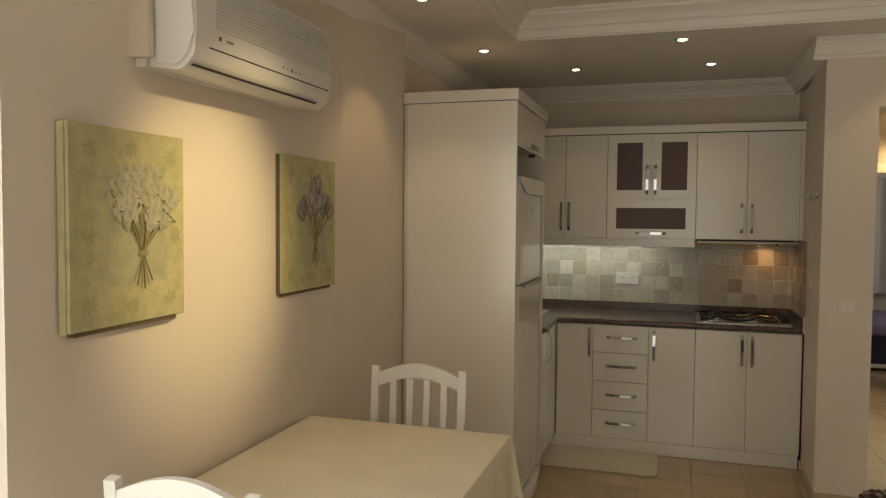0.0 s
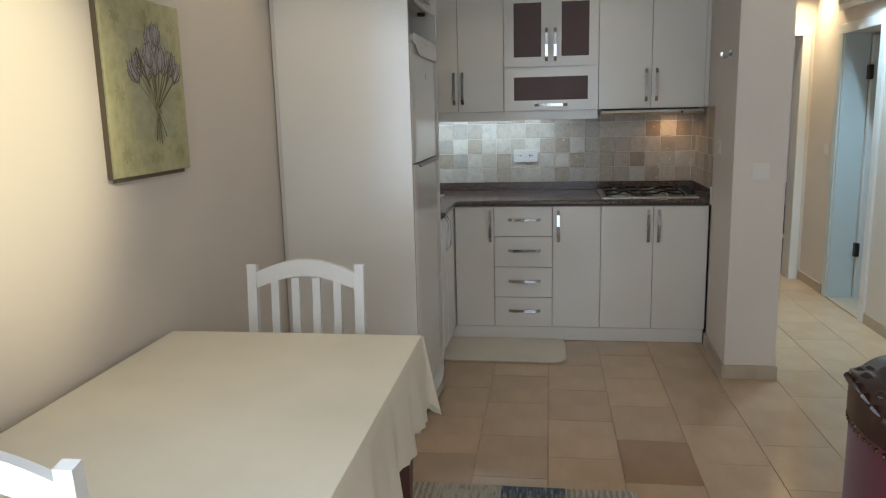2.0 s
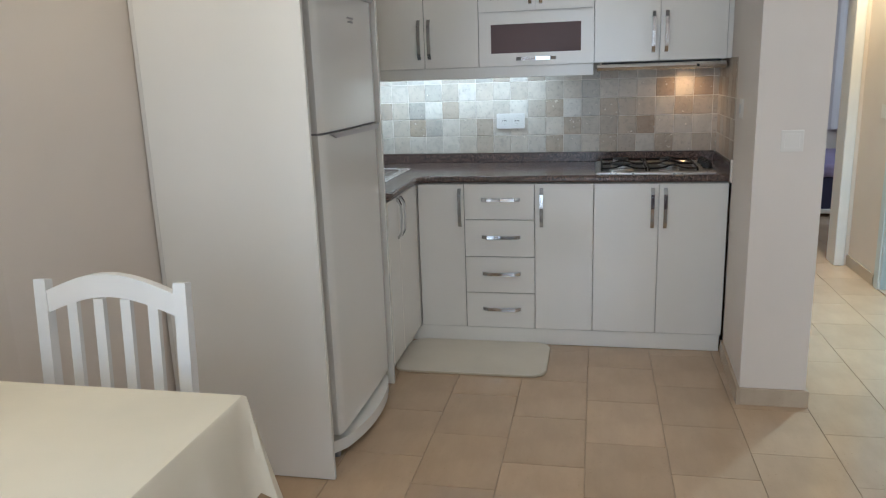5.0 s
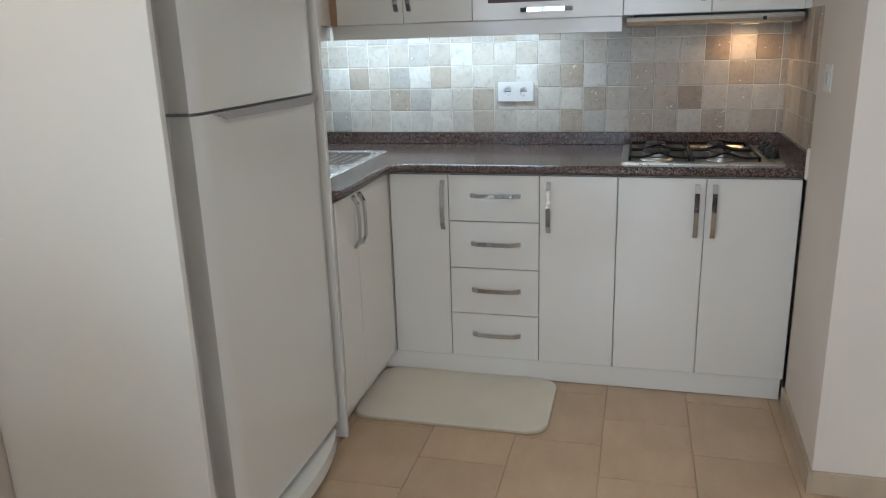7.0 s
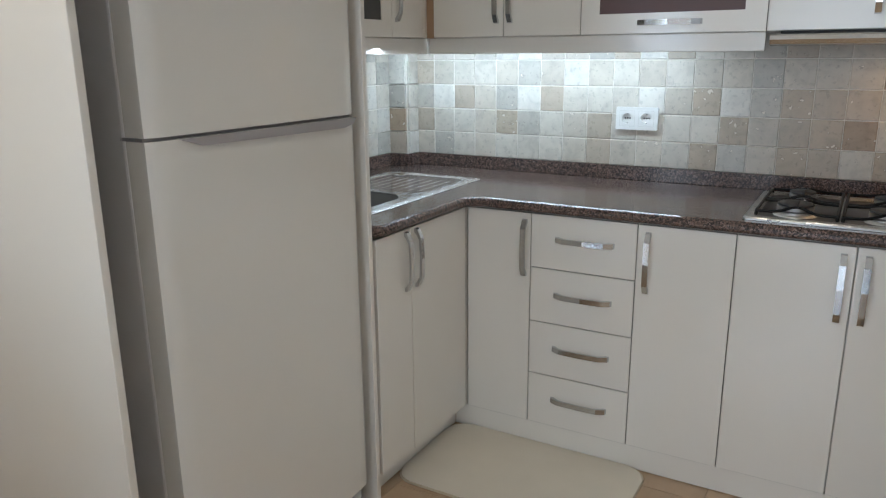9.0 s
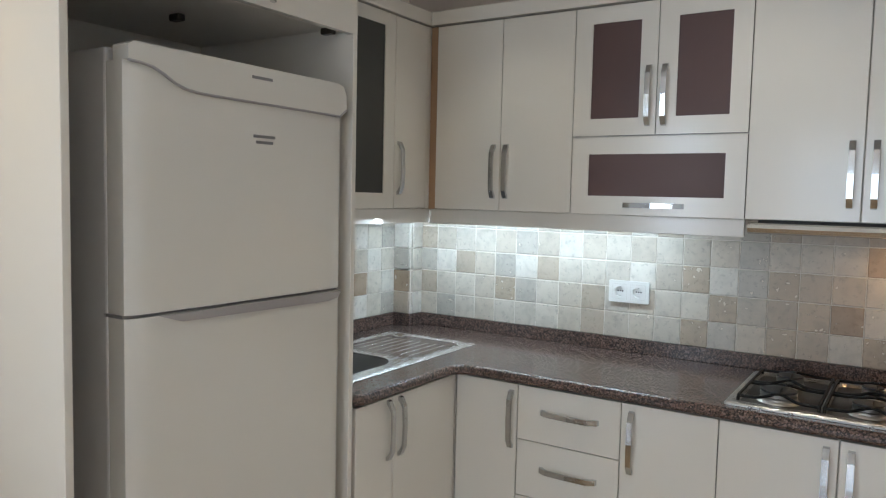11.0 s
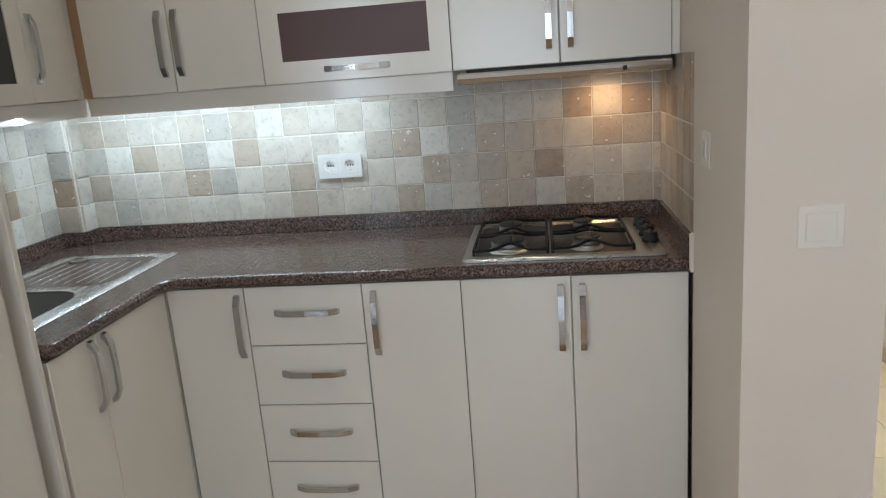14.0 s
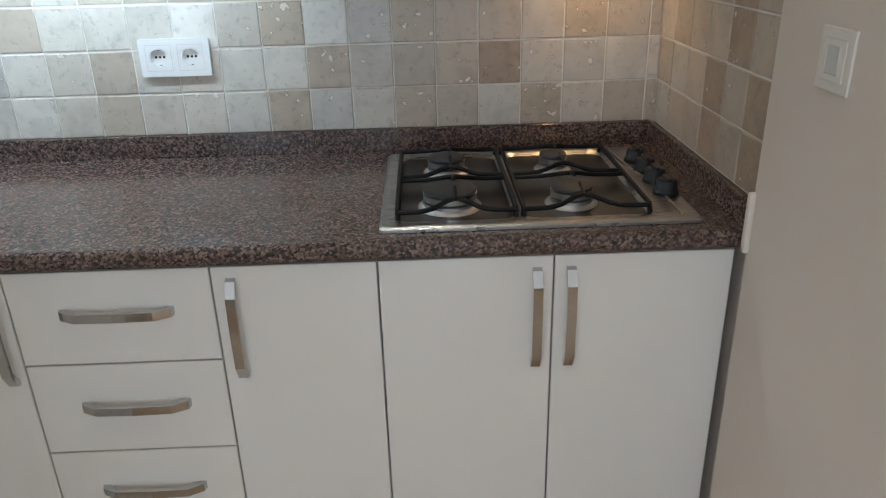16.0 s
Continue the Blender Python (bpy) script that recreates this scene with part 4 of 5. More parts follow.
# side run
u = thing("wall_cabinet", (-2.03, -0.7, UZ0), "cream wall cabinet with smoked glass door and plain door", "cabinet", "wall cabinets of the kitchen")
part("body", B(LW + 0.002, UXC, -1.13, UYC - 0.004, UZ0, UZ1, bevel=0.001), M_CARC, u)
d = part("door", framed(bmesh.new(), -0.95 + G, -0.55 - G, UZ0 + G, UZ1 - G, UXC + 0.001, UX, -0.86, -0.612, 1.48, 2.085, 'y'), M_CAB, u)
part("glass_panel", B(UX - 0.008, UX - 0.004, -0.863, -0.609, 1.477, 2.088), M_SMOKE, d, "smoked dark glass")
part("door", B(UXC + 0.001, UX, -1.13, -0.95 - G, UZ0 + G, UZ1 - G, bevel=0.0015), M_CAB, u)
d = part("door", B(UXC + 0.001, UX, -0.55 + G, -0.340, UZ0 + G, UZ1 - G, bevel=0.0015), M_CAB, u)
bow_handle(d, (UX, -0.522, 1.475), (UX, -0.522, 1.675), (1, 0, 0))
solid("corner_strip", B(UX + 0.001, UX + 0.030, UY + 0.004, -0.2, UZ0, UZ1), M_WOODEDGE, "raw brown board edge in the corner of the wall cabinets", "panel")
solid("corner_strip", B(UX - 0.018, UX - 0.001, -0.3385, UY + 0.003, UZ0, UZ1), M_CAB, "cream filler strip in the corner of the wall cabinets", "panel")
# cornice boards over, pelmet below
solid("cabinet_cornice", B(UX + 0.012, RW - 0.002, UY - 0.018, -0.003, UZ1 + 0.003, 2.190, bevel=0.003), M_CAB, "cream cornice board over the wall cabinets", "cornice")
solid("cabinet_cornice", B(LW + 0.003, UX + 0.016 - 0.005, -1.13, -0.003, UZ1 + 0.003, 2.190, bevel=0.003), M_CAB, "cream cornice board over the side wall cabinet", "cornice")
solid("light_pelmet", B(UX + 0.002, -0.672, -0.300, -0.284, 1.364, 1.4215, bevel=0.002), M_CAB, "cream pelmet hiding the strip light", "pelmet")
solid("light_pelmet", B(UX - 0.032, UX - 0.016, -1.13, -0.284, 1.364, 1.4215, bevel=0.002), M_CAB, "cream pelmet under the side wall cabinet", "pelmet")

# cooker hood
hood = thing("cooker_hood", (-0.35, -0.17, 1.38), "slim built-in steel cooker hood with a warm lamp", "cooker hood")
bm = bmesh.new()
prism(bm, [(-0.004, 1.413), (-0.335, 1.413), (-0.344, 1.408), (-0.347, 1.397), (-0.341, 1.384), (-0.318, 1.379), (-0.004, 1.379)], 'x', -0.655, -0.038)
part("housing", bm, M_HOOD, hood, "", True)
# solid block coloured near black as the shade above the hood
part("neck", B(-0.63, -0.06, -0.315, -0.006, 1.4132, 1.4215), M_DARK, hood, "dark block painted for the shade in the gap under the cabinet")
part("switch", B(-0.176, -0.164, -0.3495, -0.344, 1.390, 1.402, bevel=0.001), M_KNOB, hood)
part("lamp_cover", B(-0.22, -0.16, -0.16, -0.10, 1.3775, 1.3788), M_HOODL, hood, "glowing lamp cover")

# ---- tall fridge housing and fridge ----
TY0, TY1, TXF = -2.008, -1.147, -1.545
tall = thing("fridge_housing", (-1.88, -1.55, 0), "tall cream cabinet around the fridge with a flap on top", "cabinet")
part("side_panel", B(LW + 0.0905, TXF, TY0, TY0 + 0.018, 0.003, 2.13, bevel=0.0015), M_CAB, tall)
part("side_panel", B(LW + 0.01, XD, TY1 - 0.018, TY1, 0.003, 2.13, bevel=0.0015), M_CAB, tall)
part("filler_strip", B(LW + 0.0725, LW + 0.0895, TY0 + 0.004, TY0 + 0.026, 0.003, 2.13, bevel=0.002), M_CARC, tall)
# dark sheet that stands in for the shade in the wall gap
part("gap_shade_sheet", B(LW + 0.060, LW + 0.0722, TY0 + 0.0155, TY0 + 0.024, 0.003, 2.13), M_DARK, tall, "dark sheet painted for the shade in the gap at the wall")
part("back_panel", B(LW + 0.003, LW + 0.01, TY0 + 0.03, TY1 - 0.02, 0.003, 2.12), M_CARC, tall)
part("box", B(LW + 0.012, XC - 0.001, TY0 + 0.0185, TY1 - 0.0185, 1.935, 2.128, bevel=0.001), M_CARC, tall)
flap = part("flap", B(XC, XD + 0.001, TY0 + 0.02, TY1 - 0.001, 1.916, 2.128, bevel=0.0015), M_CAB, tall)
bow_handle(flap, (XD + 0.001, -1.66, 1.94), (XD + 0.001, -1.465, 1.94), (1, 0, 0))
part("cornice", B(LW + 0.07, TXF + 0.006, TY0 - 0.006, TY1 + 0.008, 2.133, 2.190, bevel=0.004), M_CAB, tall)
for x, y in ((XC - 0.05, TY1 - 0.045), (XC - 0.05, TY0 + 0.05), (XC - 0.30, -1.5)):
    part("hinge", B(x - 0.02, x + 0.02, y - 0.012, y + 0.012, 1.916, 1.934, bevel=0.003), M_HINGE, tall, "dark metal hinge")


def fridge_door(z0, z1):
    """A door with a softly bowed front and rounded long edges."""
    bm = bmesh.new()
    y0, y1, xb, xf = -1.862, -1.194, -1.630, -1.558
    prof = [(y0, xb)]
    n = 14
    for i in range(n + 1):
        s = i / n
        edge = min(s, 1 - s) * (y1 - y0)
        drop = 0.0 if edge > 0.05 else 0.012 * (1 - edge / 0.05) ** 2
        prof.append((y0 + s * (y1 - y0), xf - drop - 0.004 * (2 * s - 1) ** 2))
    prof.insert(2, (y0 + 0.006, xf - 0.012))
    prof.insert(3, (y0 + 0.018, xf - 0.006))
    prof.insert(-1, (y1 - 0.018, xf - 0.006))
    prof.insert(-1, (y1 - 0.006, xf - 0.012))
    prof.sort()
    prof.append((y1, xb))
    if prof[0][1] > prof[1][1]:
        prof[0], prof[1] = prof[1], prof[0]
    prism(bm, [(x, y) for y, x in prof], 'z', z0, z1)
    return bm


fr = thing("fridge", (-1.87, -1.532, 0), "white two-door fridge freezer with grey sides in the tall housing", "fridge")
part("body", B(-2.18, -1.628, -1.865, -1.191, 0.05, 1.765, bevel=0.006, seg=2), M_FRSIDE, fr, "grey fridge casing")
dl = part("lower_door", fridge_door(0.10, 1.205), M_FRIDGE, fr, "", True)
du = part("upper_door", fridge_door(1.2125, 1.735), M_FRIDGE, fr, "", True)
part("door_seal", B(-1.640, -1.575, -1.865, -1.203, 1.2053, 1.2122), M_PLASTG, fr, "grey seal between the doors")


def lip():
    """The slanted grip recess along the gap between the doors."""
    bm = bmesh.new()
    pts = [(-1.790, 1.2045), (-1.735, 1.187), (-1.262, 1.181), (-1.222, 1.188), (-1.208, 1.2045)]
    prism(bm, [(y, z) for y, z in pts], 'x', -1.5615, -1.5500)
    return bm


part("grip", lip(), M_GRIP, dl, "grey grip recess")


def fridge_cap():
    """The top panel with its wavy lower edge."""
    bm = bmesh.new()
    low = []
    for i in range(25):
        s = i / 24
        y = -1.862 + s * 0.668
        z = 1.735 - 0.045 / (1 + math.exp(-(s - 0.14) * 34)) - 0.004 * s + 0.02 * max(0, (s - 0.955) / 0.045) ** 2
        low.append((y, z))
    top = [(-1.194, 1.742), (-1.207, 1.766), (-1.234, 1.772), (-1.847, 1.772), (-1.862, 1.765)]
    prism(bm, low + top, 'x', -1.605, -1.552)
    return bm


part("top_panel", fridge_cap(), M_FRIDGE, fr)
part("trim_line", tube(bmesh.new(), [(-1.5530, -1.862 + s / 24 * 0.668, 1.7325 - 0.045 / (1 + math.exp(-(s / 24 - 0.14) * 34)) - 0.004 * s / 24 + 0.02 * max(0, (s / 24 - 0.955) / 0.045) ** 2) for s in range(25)], 0.0034, 6), M_GRIP, fr, "grey line under the top panel")
part("display", B(-1.552, -1.5508, -1.537, -1.472, 1.742, 1.749), M_PLASTG, fr)
part("badge", B(-1.5585, -1.5565, -1.527, -1.457, 1.604, 1.611), M_PLASTG, du, "small grey maker's mark")
part("badge", B(-1.5585, -1.5565, -1.519, -1.464, 1.590, 1.597), M_PLASTG, du, "small grey maker's mark")
bm = bmesh.new()
base = [(-1.63, -1.872)] + [(-1.60 + 0.085 * sin(pi * i / 12) ** 0.55, -1.877 + 0.69 * i / 12) for i in range(13)] + [(-1.63, -1.192)]
prism(bm, base, 'z', 0.028, 0.075)
part("base_grille", bm, M_FRIDGE, fr, "white bowed base", True)
for y in (-1.832, -1.242):
    part("foot", lathe(bmesh.new(), [(0.016, 0.001), (0.018, 0.02), (0.012, 0.03)], -1.60, y, 14), M_PLASTG, fr)


# ---- sockets, switches, hooks ----
def double_socket(x, z):
    s = thing("double_socket", (x, -0.012, z), "white double power socket on the tiles", "socket")
    bm = bmesh.new()
    front, back, deep = -0.0232, -0.0125, -0.0135
    outer = [bm.verts.new((px, front, pz)) for px, pz in rounded(x - 0.079, x + 0.079, z - 0.042, z + 0.042, 0.005)]
    rear = [bm.verts.new((v.co.x, back, v.co.z)) for v in outer]
    n = len(outer)
    es = []
    for i in range(n):
        bm.faces.new((outer[i], outer[(i + 1) % n], rear[(i + 1) % n], rear[i]))
        es.append(bm.edges.get((outer[i], outer[(i + 1) % n])))
    rings = []
    for dx in (-0.036, 0.036):
        ring = [bm.verts.new((x + dx + 0.0205 * cos(2 * pi * k / 24), front, z + 0.0205 * sin(2 * pi * k / 24))) for k in range(24)]
        es += [bm.edges.new((a, b)) for a, b in zip(ring, ring[1:] + ring[:1])]
        rings.append(ring)
    bmesh.ops.triangle_fill(bm, use_beauty=True, edges=es)
    for ring in rings:
        low = [bm.verts.new((v.co.x, deep, v.co.z)) for v in ring]
        for k in range(24):
            bm.faces.new((ring[k], ring[(k + 1) % 24], low[(k + 1) % 24], low[k]))
    bmesh.ops.recalc_face_normals(bm, faces=bm.faces)
    part("plate", bm, M_PLAST, s)
    for dx in (-0.036, 0.036):
        frame_bm = bmesh.new()
        for a0, a1, b0, b1 in ((-0.029, 0.029, 0.0282, 0.029), (-0.029, 0.029, -0.029, -0.0282), (-0.029, -0.0282, -0.028, 0.028), (0.0282, 0.029, -0.028, 0.028)):
            box(frame_bm, x + dx + a0, x + dx + a1, front - 0.0006, front - 0.0001, z + b0, z + b1)
        ins = part("insert", frame_bm, M_SOCK, s, "fine joint round the socket")
        disc = bmesh.new()
        bmesh.ops.create_cone(disc, cap_ends=True, segments=24, radius1=0.0203, radius2=0.0203, depth=0.0008, matrix=pose(x + dx, deep + 0.0002, z, 90))
        part("well", disc, M_PLAST, ins, "recessed round well")
        for px in (-0.009, 0.0, 0.009):
            hole = bmesh.new()
            bmesh.ops.create_cone(hole, cap_ends=True, segments=10, radius1=0.003, radius2=0.003, depth=0.0008, matrix=pose(x + dx + px, deep - 0.0007, z + 0.001, 90))
            part("pin_hole", hole, M_HOLE, ins)
        for pz in (-0.0175, 0.0155):
            part("earth_clip", B(x + dx - 0.0025, x + dx + 0.0025, deep - 0.005, deep - 0.0004, z + pz, z + pz + 0.002), M_CHROME, ins)


double_socket(-1.129, 1.123)


def wall_switch(name, where, axis, sign, label, category, socket=False):
    x, y, z = where
    s = thing(name, where, label, category)

    def slab(nm, a, b, d0, d1, material, parent):
        d0, d1 = sorted((sign * d0, sign * d1))
        if axis == 'x':
            return part(nm, B(x + d0, x + d1, y - a, y + a, z - b, z + b, bevel=0.0015), material, parent)
        return part(nm, B(x - a, x + a, y + d0, y + d1, z - b, z + b, bevel=0.0015), material, parent)
    slab("plate", 0.041, 0.041, 0.0005, 0.0045, M_CREAM, s)
    r = slab("insert" if socket else "rocker", 0.027, 0.027, 0.005, 0.0068, M_CREAM, s)
    if socket:
        slab("well", 0.016, 0.018, 0.0072, 0.0078, M_SOCK, r)


wall_switch("light_switch", (0.084, FW, 1.10), 'y', -1, "white light switch on the pillar", "switch")
wall_switch("power_socket", (RP - 0.0077, -0.80, 1.206), 'x', -1, "white power socket beside the hob", "socket", True)
wall_switch("light_switch", (HW, -0.88, 1.09), 'x', -1, "white light switch on the hall wall", "switch")
wall_switch("light_switch", (HW, 0.82, 1.08), 'x', -1, "white light switch near the bedroom door", "switch")
RH = RP - 0.011
hook = thing("wall_hook", (RH, -0.985, 1.69), "small chrome double hook on the white wall", "hook")
part("plate", B(RH - 0.006, RH + 0.005, -1.015, -0.955, 1.672, 1.712, bevel=0.002), M_CHROME, hook)
for y in (-1.000, -0.970):
    part("peg", tube(bmesh.new(), [(RH - 0.005, y, 1.695), (RH - 0.022, y, 1.678), (RH - 0.036, y, 1.672), (RH - 0.046, y, 1.682), (RH - 0.048, y, 1.70)], 0.0055, 8), M_CHROME, hook, "", True)

# ---- recessed ceiling lamps ----
for x, y, tint, power in SPOTS:
    zc = CZ if y < 0 and x < 0.7 else 2.42
    s = thing("ceiling_spotlight", (x, y, zc), "small round recessed ceiling spotlight, switched on", "spotlight", "recessed spotlights")
    part("ring", lathe(bmesh.new(), [(0.040, zc - 0.0005), (0.040, zc - 0.003), (0.034, zc - 0.005), (0.026, zc - 0.003), (0.026, zc - 0.001)], x, y, 24), M_CHROME, s)
    part("bulb", lathe(bmesh.new(), [(0.024, zc - 0.001), (0.023, zc - 0.006), (0.016, zc - 0.009), (0.005, zc - 0.0095)], x, y, 20), M_BULB, s, "glowing lamp")

# ---- air conditioner ----
AY0, AY1, AX, AZ0, AZ1 = -3.885, -3.055, -2.03, 1.952, 2.25
ac = thing("air_conditioner", (LW, -3.54, 2.1), "off-white wall air conditioner with a ribbed front", "air conditioner")
bm = bmesh.new()
prism(bm, [(LW + 0.03, AZ0 + 0.012), (LW + 0.12, AZ0), (AX - 0.03, AZ0 + 0.010), (AX - 0.004, AZ0 + 0.04), (AX + 0.004, AZ0 + 0.10), (AX + 0.004, AZ1 - 0.05),
           (AX - 0.015, AZ1 - 0.012), (AX - 0.05, AZ1), (LW + 0.03, AZ1)], 'y', AY0, AY1)
bmesh.ops.bevel(bm, geom=[e for e in bm.edges if abs(e.verts[0].co.y - e.verts[1].co.y) < 0.001], offset=0.012, segments=3, affect='EDGES')
part("casing", bm, M_ACW, ac, "", True)
part("mounting_plate", B(LW - 0.01, LW + 0.0295, AY0 - 0.006, AY1 - 0.02, AZ0 + 0.008, AZ1 - 0.02, bevel=0.008, seg=2), M_ACW, ac)
part("side_cover", B(LW - 0.005, LW + 0.06, AY0 - 0.035, AY0 - 0.0065, AZ0 + 0.03, AZ1 - 0.02, bevel=0.005, seg=2), M_ACB, ac, "beige side cover")
for k in range(15):
    z = AZ0 + 0.128 + k * 0.0105
    part("rib", tube(bmesh.new(), [(AX + 0.0035, AY0 + 0.10, z), (AX + 0.0065, AY0 + 0.11, z), (AX + 0.0065, AY1 - 0.035, z), (AX + 0.0035, AY1 - 0.025, z)], 0.0035, 6), M_ACW, ac, "", True)
# dark strips on the closed casing, painted as shade in its openings
part("flap_gap", B(AX - 0.03, AX + 0.0012, AY0 + 0.075, AY1 - 0.03, AZ0 + 0.066, AZ0 + 0.0695), M_DARK, ac, "dark strip for the shade in the gap above the air flap")
part("air_slot", B(AX - 0.05, AX - 0.0165, AY0 + 0.03, AY1 - 0.09, AZ0 + 0.0125, AZ0 + 0.0165), M_DARK, ac, "dark strip for the shade in the air outlet slot")
part("badge", B(AX + 0.002, AX + 0.0045, AY0 + 0.115, AY0 + 0.125, AZ0 + 0.095, AZ0 + 0.107), M_LEG, ac, "small dark red maker's mark")
part("badge", B(AX + 0.002, AX + 0.0045, AY0 + 0.15, AY0 + 0.185, AZ0 + 0.097, AZ0 + 0.104), M_PLASTG, ac, "small grey lettering bar")
for k, r in enumerate((0.003, 0.003, 0.006, 0.003, 0.003)):
    y = AY0 + 0.47 + k * 0.028
    part("indicator", B(AX + 0.002, AX + 0.0045, y - r, y + r, AZ0 + 0.089 - r, AZ0 + 0.089 + r), M_PLASTG, ac)


# ---- pictures ----
def picture(y0, y1, z0, z1, label, kind):
    fx = LW + 0.030
    p = thing("painting", (LW, (y0 + y1) / 2, z0), label, "painting", "pictures on the dining wall")
    c = part("canvas", B(LW + 0.003, fx, y0, y1, z0, z1, bevel=0.0025), M_CANV, p)
    w, h = y1 - y0, z1 - z0
    part("rear_edge", B(LW + 0.001, LW + 0.022, y0 - 0.004, y0 - 0.0005, z0 - 0.002, z1 - 0.002), M_CEDGE if kind == 'violet' else M_CANV, p, "canvas edge")
    part("stretcher", B(LW + 0.001, LW + 0.022, y0 + 0.02, y1 - 0.03, z0 - 0.012, z0 - 0.001), M_CEDGE, p, "dark stretcher bar")

    def flat(bm, pts, lift):
        bm.faces.new([bm.verts.new((fx + lift, y0 + u * w, z0 + v * h)) for u, v in pts])

    def oval(bm, u, v, a, b, turn, lift, n=10):
        flat(bm, [(u + (a * cos(2 * pi * k / n) * cos(turn) - b * sin(2 * pi * k / n) * sin(turn)),
                   v + (a * cos(2 * pi * k / n) * sin(turn) + b * sin(2 * pi * k / n) * cos(turn)) * w / h) for k in range(n)], lift)

    def stroke(bm, pts, wd, lift):
        for (u0, v0), (u1, v1) in zip(pts, pts[1:]):
            L = math.hypot(u1 - u0, v1 - v0) or 1
            nx, ny = -(v1 - v0) / L * wd, (u1 - u0) / L * wd
            flat(bm, [(u0 - nx, v0 - ny), (u1 - nx, v1 - ny), (u1 + nx, v1 + ny), (u0 + nx, v0 + ny)], lift)
    rr = random.Random(3 if kind == 'white' else 5)
    bm = bmesh.new()
    flat(bm, [(0.28, 0.2), (0.82, 0.2), (0.82, 0.82), (0.28, 0.82)], 0.0006)
    part("inner_field", bm, M_PANEL, p, "grey-green painted field")
    for cu, cv in ((0.16, 0.88), (0.5, 0.9), (0.86, 0.87), (0.14, 0.46), (0.9, 0.46), (0.15, 0.12), (0.85, 0.1), (0.5, 0.09)):
        bm = bmesh.new()
        for k in range(7):
            a = 2 * pi * k / 7
            oval(bm, cu + 0.04 * cos(a), cv + 0.03 * sin(a), 0.026, 0.012, a + 0.5, 0.0011 + 0.00002 * k)
        oval(bm, cu, cv, 0.018, 0.014, 0, 0.0014)
        tagged(part("corner_motif", bm, M_MOTIF, p), kind="stuff")
    tie_v = 0.36
    dark, light, petals, shadow = bmesh.new(), bmesh.new(), bmesh.new(), bmesh.new()
    def leafy(bm, u, v, a, length, wide, lift):
        """A pointed petal from (u, v) along angle a."""
        side = [(0.0, 0.25), (0.25, 0.8), (0.5, 1.0), (0.75, 0.7), (1.0, 0.0)]
        pts = [(f * length, g * wide) for f, g in side] + [(f * length, -g * wide) for f, g in side[-2::-1]]
        flat(bm, [(u + p * cos(a) - q * sin(a), v + (p * sin(a) + q * cos(a)) * w / h) for p, q in pts], lift)

    lift = 0.0016
    if kind == 'white':
        heads = [(0.59 + 0.29 * rr.uniform(-1, 1), 0.655 + 0.135 * rr.uniform(-1, 1)) for k in range(76)]
        heads = [(u, v) for u, v in heads if ((u - 0.59) / 0.31) ** 2 + ((v - 0.655) / 0.155) ** 2 < 1.0]
        heads.sort(key=lambda p: -p[1])
    else:
        heads = [(0.60 + 0.048 * k, 0.60 - 0.011 * abs(k) ** 1.3 + rr.uniform(-0.03, 0.05)) for k in (-5, 5, -4, 4, -3, 3, -2, 2, -1, 1, 0)]
        heads += [(0.56, 0.72), (0.63, 0.74), (0.59, 0.57), (0.66, 0.60), (0.53, 0.62)]
    for k, (u, v) in enumerate(heads):
        lift += 0.00005
        stroke(dark if k % 2 else light, [(0.59 + rr.uniform(-0.015, 0.015), tie_v), (0.59 + (u - 0.59) * 0.45, tie_v + (v - tie_v) * 0.5), (u, v)], 0.006 if kind == 'violet' else 0.004, 0.0009 + 0.00003 * k)
        if kind == 'white':
            face = math.atan2(v - 0.5, u - 0.59) + rr.uniform(-0.5, 0.5)
            for j in range(6):
                a = face + (j - 2.5) * 0.62
                leafy(shadow if j in (1, 4) else petals, u, v, a, 0.062 + 0.014 * rr.random(), 0.0135, lift + j * 0.00001)
            leafy(dark, u, v, face + pi, 0.03, 0.006, lift + 0.00002)
        else:
            lean = pi / 2 + (0.60 - u) * 2.0
            for j, (d, q) in enumerate(((-0.50, 0.13), (0.50, 0.13), (-0.20, 0.17), (0.22, 0.17), (0.0, 0.155))):
                leafy(shadow, u, v - 0.004, lean + d, q + 0.012, 0.032, lift + j * 0.00001)
                leafy(petals, u, v, lean + d, q, 0.0255, lift + 0.000005 + j * 0.00001)
            stroke(dark, [(u, v - 0.01), (u + 0.035 * cos(lean), v + 0.05)], 0.003, lift + 0.00006)
    for k in range(6):
        u = 0.59 + (k - 2.5) * 0.035
        stroke(dark if k % 2 else light, [(0.59, tie_v), (u, 0.16 + 0.02 * abs(k - 2.5))], 0.006, 0.0018 + 0.00004 * k)
    for k in range(5):
        oval(light, 0.59 + (k - 2) * 0.012, tie_v + 0.006 * (k % 2), 0.02, 0.016, k, 0.0046 + 0.00003 * k)
    if kind == 'white':
        for k in range(4):
            oval(dark, 0.78 + k * 0.035, 0.59 - k * 0.02, 0.018, 0.007, -0.5, 0.005)
    else:
        for s in (-1, 1):
            for k in range(3):
                stroke(dark, [(0.60 + s * (0.10 + 0.02 * k), 0.50 + 0.03 * k), (0.60 + s * (0.19 + 0.02 * k), 0.66 + 0.03 * k), (0.60 + s * (0.235 + 0.01 * k), 0.52 + 0.08 * k)], 0.006, 0.005 + 0.00003 * k)
    tagged(part("dark_brushwork", dark, M_STEM, p), kind="stuff")
    tagged(part("light_brushwork", light, M_STEML, p), kind="stuff")
